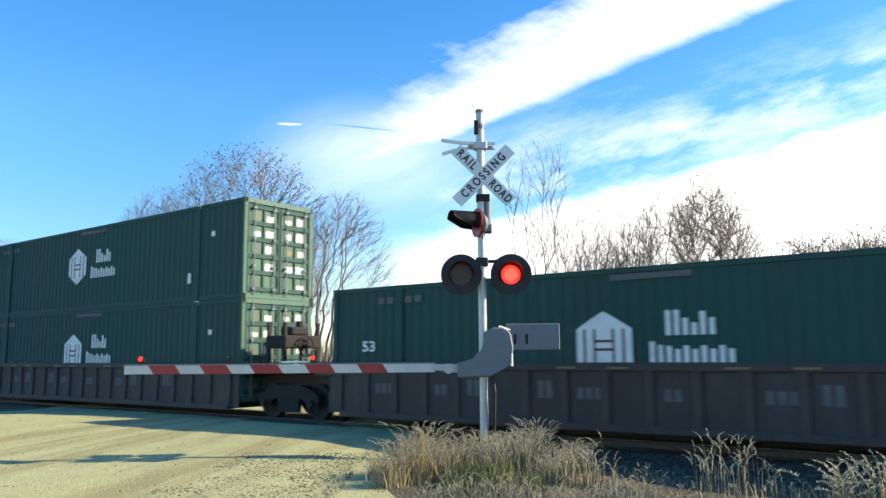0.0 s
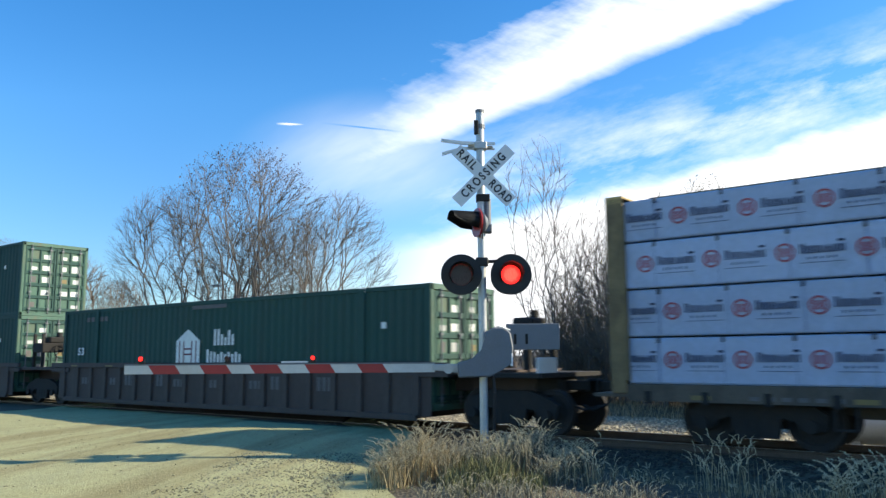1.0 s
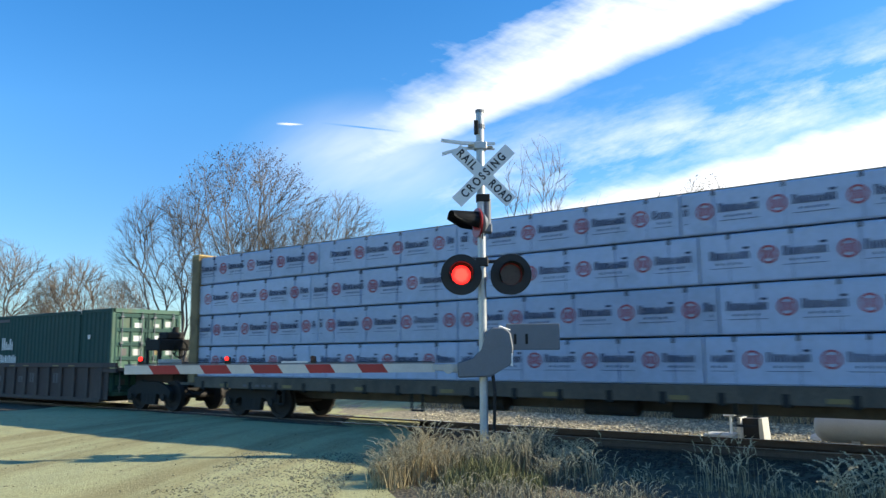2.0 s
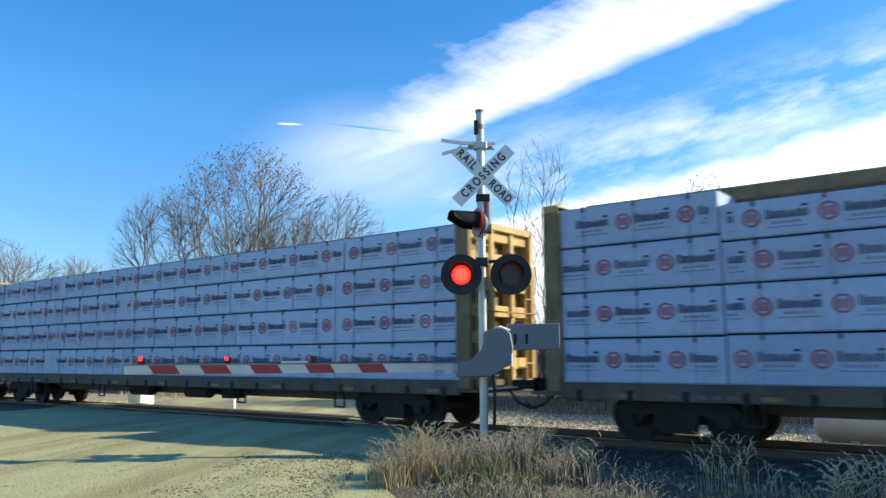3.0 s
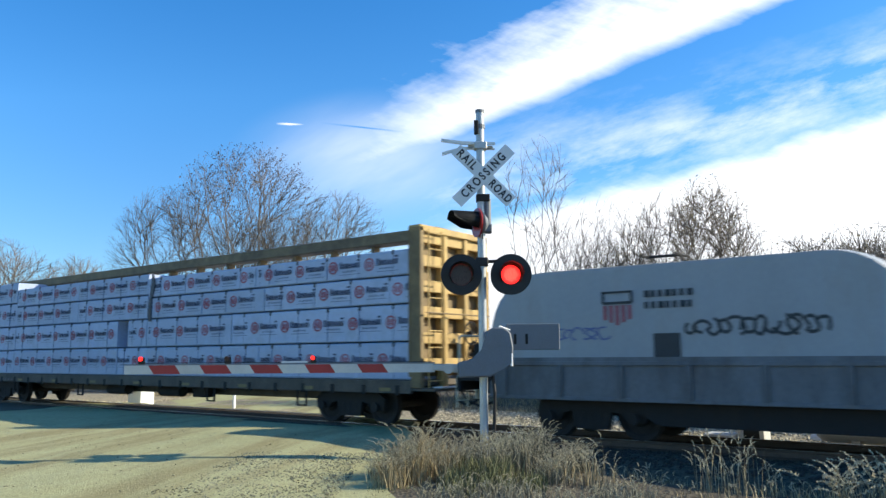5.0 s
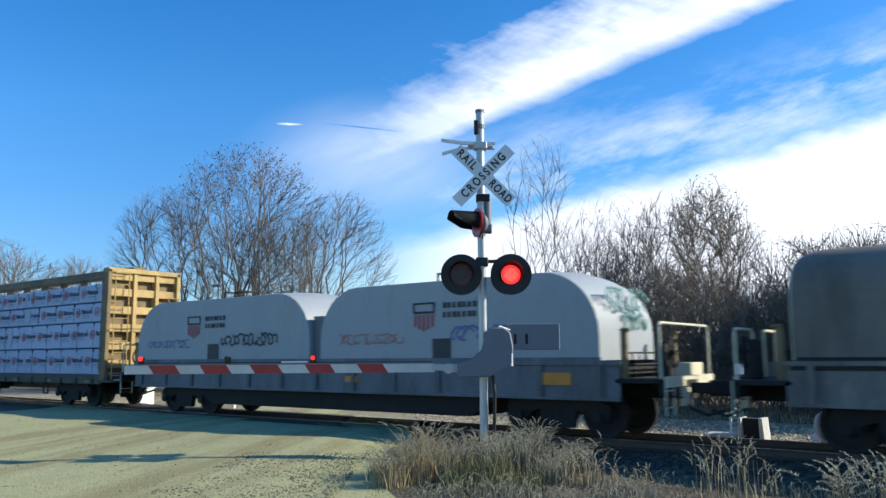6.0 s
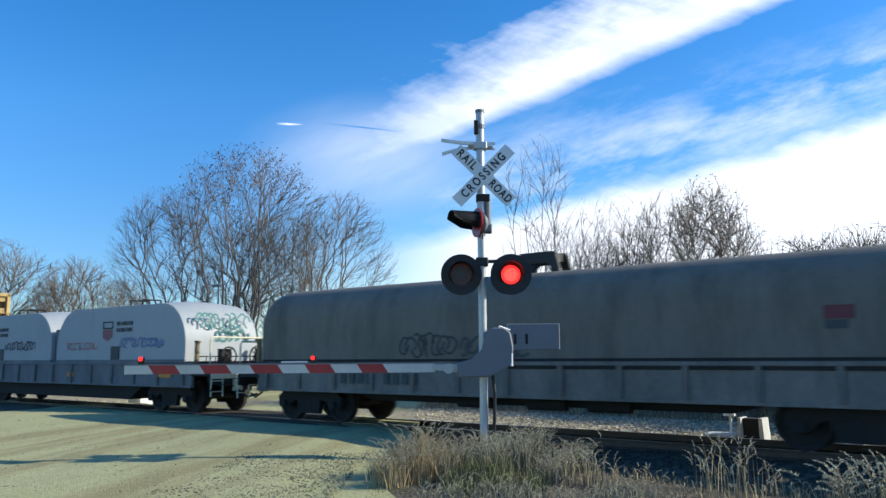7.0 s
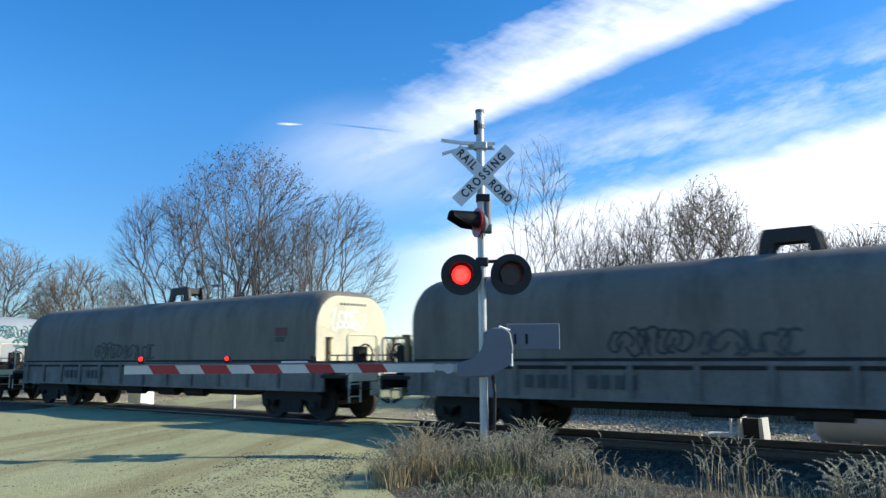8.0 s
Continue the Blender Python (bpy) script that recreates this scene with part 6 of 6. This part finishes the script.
def clump_mesh(tips, rnd, chance, size, per):
    verts, faces = [], []
    for p in tips:
        if rnd.random() > chance(p):
            continue
        for _ in range(per):
            c = p + Vector((rnd.uniform(-1, 1), rnd.uniform(-1, 1), rnd.uniform(-1, 1))) * size * 1.8
            a = Vector((rnd.uniform(-1, 1), rnd.uniform(-1, 1), rnd.uniform(-1, 1))).normalized() * size
            b = a.orthogonal().normalized() * size * rnd.uniform(0.4, 0.8)
            i = len(verts)
            verts += [tuple(c - a), tuple(c + b), tuple(c + a), tuple(c - b)]
            faces.append((i, i + 1, i + 2, i + 3))
    return verts, faces


def tree(name, label, seed, stems, crown, counts, radii, thin, bark, leaf=None, chance=None, size=0.07, per=3, group="", flare=0.75, wild=1.0):
    rnd = random.Random(seed + 100)
    t_ob = thing(name, label, "tree" if name == "tree" else "shrub", group)
    lines = tree_lines(seed, stems, crown, counts, flare, wild)
    for part_name, some in (("trunk", [ln for ln in lines if ln[0] == 0]), ("crown", [ln for ln in lines if ln[0] > 0])):
        v, f = limb_mesh(some, radii, thin)
        me = bpy.data.meshes.new(part_name)
        me.from_pydata(v, [], f)
        me.materials.append(M[bark])
        me.polygons.foreach_set("use_smooth", [True] * len(me.polygons))
        ob = new(part_name, me)
        ob.parent = t_ob
    if leaf:
        v, f = clump_mesh([Vector(pts[-1]) for level, pts in lines if level > 1], rnd, chance, size, per)
        me = bpy.data.meshes.new("foliage")
        me.from_pydata(v, [], f)
        me.materials.append(M[leaf])
        ob = tagged(new("foliage", me), kind="stuff")
        ob.parent = t_ob
    return t_ob


def plant(t_ob, x, y, turn=0.0, k=1.0, dz=-0.05):
    t_ob.matrix_basis = pose(x, y, ground_z(x, y) + dz, 0, 0, turn) @ Matrix.Diagonal((k, k, k, 1))
    return t_ob


def plant_copy(src, x, y, turn, k):
    c = copy_thing(src, pose(x, y, ground_z(x, y) - 0.05, 0, 0, turn))
    c.scale = (k, k, k)
    return c


def spot(la, d):
    return la * RGT.x + d * FWD.x, la * RGT.y + d * FWD.y


def build_trees():
    big = "bare grey-brown tree with many fanning stems"
    far_group = "bare trees beyond the track"
    thick = (0.12, 0.032, 0.014, 0.0085)

    def fan(label, seed, stems, lean, mz, rx, rz, la, d, leaf=None, chance=None, many=1.0):
        ox, oy = lean * RGT.x, lean * RGT.y
        counts = [(int(80 * many), 0.6, 1.0, 8), (int(460 * many), 0.5, 1.02, 5), (int(2100 * many), 0.45, 1.06, 4)]
        return plant(tree("tree", label, seed, stems, (ox, oy, mz, rx, rz), counts, thick, 0.0045, "bark", leaf, chance, 0.05, 3, far_group), *spot(la, d))
    fan(big + " and dry seeds", 11, 12, 0.0, 9.35, 5.2, 5.9, -12.3, 48.0, "seed", lambda p: 0.5 if p.z > 11.5 else 0.03, 1.2)
    left_fan = fan(big, 23, 7, -1.3, 8.1, 3.6, 4.8, -16.2, 48.5)
    right_fan = fan(big, 37, 8, 1.2, 7.5, 3.8, 5.0, -7.8, 48.0)
    plant_copy(right_fan, *spot(-10.0, 51.0), 150, 0.95)
    plant_copy(left_fan, *spot(-14.4, 51.5), 200, 0.95)
    # further along the line
    stout = (0.16, 0.052, 0.023, 0.0125)
    far_a = plant(tree("tree", "bare dark tree with stout crooked limbs", 41, 4, (-1.0, 0, 6.6, 5.2, 5.0), [(60, 0.5, 1.0, 8), (420, 0.5, 1.0, 5), (1700, 0.5, 1.05, 4)], stout, 0.007, "bark_dark", group=far_group, wild=1.8), *spot(-34.6, 60.0))
    far_b = plant(tree("tree", "low bare dark tree with spreading limbs", 43, 5, (0, 0, 5.5, 3.5, 4.6), [(50, 0.5, 1.0, 8), (340, 0.5, 1.0, 5), (1400, 0.5, 1.05, 4)], stout, 0.007, "bark_dark", group=far_group, wild=1.6), *spot(-28.6, 60.0))
    plant_copy(far_b, *spot(-26.2, 63.0), 140, 0.85)
    plant_copy(far_b, *spot(-31.6, 63.0), 250, 0.85)
    plant_copy(far_a, *spot(-40.0, 64.0), 60, 1.0)
    # slim trees
    slim = (0.05, 0.020, 0.012, 0.008)
    tall_a = plant(tree("tree", "slim bare young tree with upright grey branches", 51, 5, (0, 0, 7.0, 2.1, 4.9), [(36, 0.6, 1.0, 7), (110, 0.5, 1.02, 5), (240, 0.5, 1.05, 4)], slim, 0.004, "bark", group=far_group, flare=0.85), *spot(4.35, 34.0))
    plant_copy(tall_a, *spot(7.2, 35.5), 100, 0.80)
    plant_copy(tall_a, *spot(5.8, 36.0), 240, 0.72)
    plant_copy(tall_a, *spot(8.4, 34.5), 300, 0.78)
    plant_copy(tall_a, *spot(6.6, 33.0), 30, 0.66)
    plant_copy(tall_a, *spot(5.0, 37.0), 170, 0.75)
    # dense brown trees
    dense = (0.085, 0.028, 0.012, 0.008)
    oak = plant(tree("tree", "dense bare tree with withered brown leaves", 63, 5, (0, 0, 6.0, 2.0, 3.7), [(60, 0.5, 1.0, 7), (240, 0.45, 1.0, 5), (650, 0.45, 1.07, 4)], dense, 0.005, "bark_dark", "leaf", lambda p: 0.35, 0.045, 2, far_group, wild=1.7), *spot(11.5, 33.0))
    plant_copy(oak, *spot(10.0, 34.0), 80, 0.95)
    plant_copy(oak, *spot(8.9, 35.5), 210, 0.86)
    plant_copy(oak, *spot(7.4, 36.0), 20, 0.78)
    plant_copy(oak, *spot(6.0, 37.0), 130, 0.66)
    plant_copy(oak, *spot(12.3, 36.0), 160, 1.02)
    plant_copy(oak, *spot(13.2, 34.5), 300, 0.86)
    scrub = "scrub beyond the track"
    twig = (0.035, 0.014, 0.008, 0.007)
    low = [(50, 0.4, 1.0, 6), (200, 0.4, 1.0, 4), (460, 0.4, 1.05, 3)]
    bush = plant(tree("shrub", "tangled bare brown shrub", 71, 8, (0, 0, 2.4, 1.9, 2.1), low, twig, 0.006, "bark_dark", "leaf", lambda p: 0.2, 0.035, 2, scrub, wild=2.0), -6.0, 27.5)
    bush_b = plant(tree("shrub", "tangled bare brown shrub", 83, 7, (0, 0, 2.0, 2.1, 1.8), low, twig, 0.006, "bark_dark", "leaf", lambda p: 0.2, 0.035, 2, scrub, wild=2.2), -3.5, 26.5)
    rnd = random.Random(5)
    for i in range(60):
        x = -19 + 25 * ((i * 0.618) % 1.0)
        y = 25.0 + 11 * ((i * 0.377) % 1.0)
        lim = 1.1 if x > -11 else 0.75
        plant_copy(bush if i % 2 else bush_b, x, y, rnd.uniform(0, 360), lim * rnd.uniform(0.8, 1.25) * (y / 30))
    for x, y, k in ((-5.0, 30, 1.45), (-2.6, 31, 1.45), (-0.5, 30, 1.4), (1.5, 32, 1.45), (-3.8, 34, 1.6), (-6.4, 30.5, 1.45), (3.5, 29, 1.4), (6, 31, 1.5), (-13.6, 31, 1.45), (-15.5, 32.5, 1.3), (-12.0, 29.5, 1.3), (-17.6, 33.0, 1.15), (-1.5, 34, 1.55), (0.8, 28, 1.3)):
        plant_copy(bush, x, y, rnd.uniform(0, 360), k)
    # low scrub along the far side on the left
    for i in range(18):
        x = -62 + i * 2.6 + rnd.uniform(-1, 1)
        plant_copy(bush_b, x, 38 + rnd.uniform(-2, 4), rnd.uniform(0, 360), rnd.uniform(0.6, 0.9))


build_trees()


def far_woods():
    """A far line of bare woods along the horizon."""
    rnd = random.Random(44)
    verts, faces = [], []
    for i in range(2600):
        a = radians(rnd.uniform(-20, 200))
        dist = rnd.uniform(130, 190)
        x, y = dist * math.cos(a) - 10, dist * math.sin(a)
        if y < 60:
            continue
        hgt = rnd.uniform(4, 8) * (0.7 + 0.5 * noise.noise((x * 0.03, y * 0.03, 0)))
        for k in range(5):
            w = rnd.uniform(0.05, 0.16)
            tx, ty = x + rnd.uniform(-2.5, 2.5), y + rnd.uniform(-2.5, 2.5)
            z1 = hgt * rnd.uniform(0.6, 1.1)
            b = len(verts)
            verts += [(x - w, y, -0.5), (x + w, y, -0.5), (x, y + w, -0.5), (tx, ty, z1)]
            faces += [(b, b + 1, b + 3), (b + 1, b + 2, b + 3), (b + 2, b, b + 3)]
    me = bpy.data.meshes.new("far_woods")
    me.from_pydata(verts, [], faces)
    me.materials.append(M["bark"])
    tagged(new("far_woods", me), "distant line of bare grey woods", "woods", kind="stuff")


far_woods()


# ---- grass ----
def blades(name, count, where, height, width, mat, label, seed, lean=0.35, heads=None):
    rnd = random.Random(seed)
    verts, faces, hv, hf = [], [], [], []
    for _ in range(count):
        x, y, k = where(rnd)
        z = ground_top(x, y) - 0.02
        h = height * k * rnd.uniform(0.55, 1.15)
        a = rnd.uniform(0, 6.2832)
        l = lean * rnd.uniform(0.1, 1.0) * h
        dx, dy = math.cos(a) * l, math.sin(a) * l
        w = width * rnd.uniform(0.6, 1.2)
        wa = rnd.uniform(0, 6.2832)
        wx, wy = math.cos(wa) * w, math.sin(wa) * w
        b = len(verts)
        mx, my, mz = x + dx * 0.35, y + dy * 0.35, z + h * 0.6
        tx, ty, tz = x + dx, y + dy, z + h
        verts += [(x - wx, y - wy, z), (x + wx, y + wy, z), (mx + wx * 0.7, my + wy * 0.7, mz), (mx - wx * 0.7, my - wy * 0.7, mz), (tx, ty, tz)]
        faces += [(b, b + 1, b + 2, b + 3), (b + 3, b + 2, b + 4)]
        if heads and rnd.random() < heads[0]:
            ln, fat = heads[1] * rnd.uniform(0.7, 1.2), heads[2]
            dirn = Vector((tx - mx, ty - my, tz - mz)).normalized()
            droop = Vector((dx, dy, 0)).normalized() * 0.5 if l else Vector((0, 0, 0))
            for s_ in range(26):
                f = s_ / 26
                c = Vector((tx, ty, tz)) + dirn * ln * (f - 0.1) + droop * ln * f * f * 0.9 - Vector((0, 0, ln * 0.35 * f * f))
                o = Vector((rnd.uniform(-1, 1), rnd.uniform(-1, 1), rnd.uniform(-1, 1))).normalized()
                e = (o + dirn * 0.8).normalized() * fat * (1.25 - 0.7 * f)
                g = e.orthogonal().normalized() * fat * 0.5
                i = len(hv)
                hv += [tuple(c - g), tuple(c + g), tuple(c + e * 1.6)]
                hf.append((i, i + 1, i + 2))
    me = bpy.data.meshes.new(name)
    me.from_pydata(verts, [], faces)
    me.materials.append(M[mat])
    ob = tagged(new(name, me), label, "grass", kind="stuff")
    if hv:
        me = bpy.data.meshes.new("seed_heads")
        me.from_pydata(hv, [], hf)
        me.materials.append(M["seedhead"])
        sh = new("seed_heads", me)
        sh.parent = ob
        tagged(sh, "pale fluffy seed heads", kind="stuff")
    return ob


def at_lat(la, d):
    return la * RGT.x + d * FWD.x, la * RGT.y + d * FWD.y


def clump(cl, cd, rl, rd, tall, n=9, seed=0):
    """Blades that spring from a few tufts."""
    pick = random.Random(seed)
    tufts = []
    for i in range(n):
        a, r_ = i * 2.4, math.sqrt((i + 0.5) / n)
        tufts.append((cl + rl * r_ * math.cos(a) * pick.uniform(0.8, 1.2), cd + rd * r_ * math.sin(a), (1.0 - 0.45 * r_ ** 2) * pick.uniform(0.7, 1.15)))

    def where(rnd):
        la, d, k = rnd.choice(tufts)
        x, y = at_lat(la + rnd.gauss(0, 0.09), d + rnd.gauss(0, 0.09))
        return x, y, tall * k
    return where


def strip(l0, l1, d0, d1, patch, low=0.3):
    def where(rnd):
        for _ in range(40):
            la, d = rnd.uniform(l0, l1), rnd.uniform(d0, d1)
            n = noise.noise((la * patch, d * patch, 9.0))
            if n > rnd.uniform(-0.4, 0.5):
                break
        x, y = at_lat(la, d)
        return x, y, low + 0.7 * max(0.0, n + 0.3)
    return where


def build_grass():
    blades("grass", 3000, clump(-0.40, 10.3, 0.62, 0.8, 1.0, 9, 1), 0.56, 0.0048, "grass", "tall dry tan grass clump at the foot of the signal", 1, 0.62, (0.2, 0.13, 0.010))
    blades("grass", 2600, clump(1.0, 10.6, 0.85, 0.9, 1.0, 12, 2), 0.52, 0.005, "grass_grey", "tall bleached grey grass clump at the foot of the signal", 2, 0.42, (0.4, 0.15, 0.010))
    blades("grass", 1500, clump(0.5, 9.6, 0.6, 0.6, 0.8, 8, 3), 0.48, 0.006, "grass_green", "fading green grass clump", 3, 0.6)
    blades("grass", 2400, strip(-0.3, 2.3, 7.9, 9.8, 1.0, 0.25), 0.30, 0.005, "grass_grey", "low bleached grass before the tall clumps", 14, 0.5, (0.12, 0.1, 0.009))
    blades("grass", 900, strip(1.6, 6.5, 8.6, 11.5, 0.8, 0.2), 0.26, 0.006, "grass", "sparse dry weeds beside the track", 4, 0.6, (0.15, 0.1, 0.012))
    blades("grass", 80, clump(3.6, 9.9, 0.45, 0.4, 1.0, 8, 5), 0.6, 0.006, "grass", "thin upright dry weeds", 5, 0.2, (0.9, 0.2, 0.012))
    blades("grass", 60, clump(1.75, 9.9, 0.3, 0.4, 1.0, 5, 6), 0.5, 0.006, "grass", "thin upright dry weeds", 9, 0.25, (0.9, 0.16, 0.011))
    blades("grass", 80, clump(4.75, 8.9, 0.75, 0.3, 0.95, 9, 7), 0.58, 0.006, "grass", "foxtail grass with curved fluffy heads", 6, 0.9, (1.0, 0.27, 0.021))
    blades("grass", 1600, strip(-0.9, 0.9, 7.6, 9.6, 1.2, 0.1), 0.2, 0.006, "grass_green", "low faded grass at the road's edge", 7, 0.7)
    def far(rnd):
        x, y = rnd.uniform(-40, 4), rnd.uniform(TRACK + 8.0, TRACK + 16)
        while is_road(x, y):
            x, y = rnd.uniform(-40, 4), rnd.uniform(TRACK + 8.0, TRACK + 16)
        return x, y, 0.5 + 0.6 * max(0, noise.noise((x * 0.4, y * 0.4, 2)))
    blades("grass", 12000, far, 0.45, 0.01, "grass", "dry tan grass beyond the track", 8, 0.6)


build_grass()


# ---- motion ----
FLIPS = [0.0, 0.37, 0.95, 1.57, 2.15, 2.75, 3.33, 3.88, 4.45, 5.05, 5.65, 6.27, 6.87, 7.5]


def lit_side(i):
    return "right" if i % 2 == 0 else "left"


def motions():
    for ob, s, y, z in MOVING:
        walk(ob, [(t, pose(s - trip(t), TRACK + y, z)) for t in TIMES])
    for ws, k in ROLLING:
        rows = []
        for i in range(241):
            t = i / 30
            rows.append((t, pose(k, 0, WHEEL_R, 0, -math.degrees(trip(t) / WHEEL_R), 0)))
        walk(ws, rows)
    # the diodes always glow; these added discs slide over them to imitate flashing
    for sh, (x, y, z), which, far in FLASH_DISCS:
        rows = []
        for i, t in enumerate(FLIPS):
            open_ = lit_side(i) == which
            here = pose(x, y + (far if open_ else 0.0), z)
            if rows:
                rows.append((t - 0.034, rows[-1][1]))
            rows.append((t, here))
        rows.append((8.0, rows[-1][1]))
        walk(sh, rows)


motions()
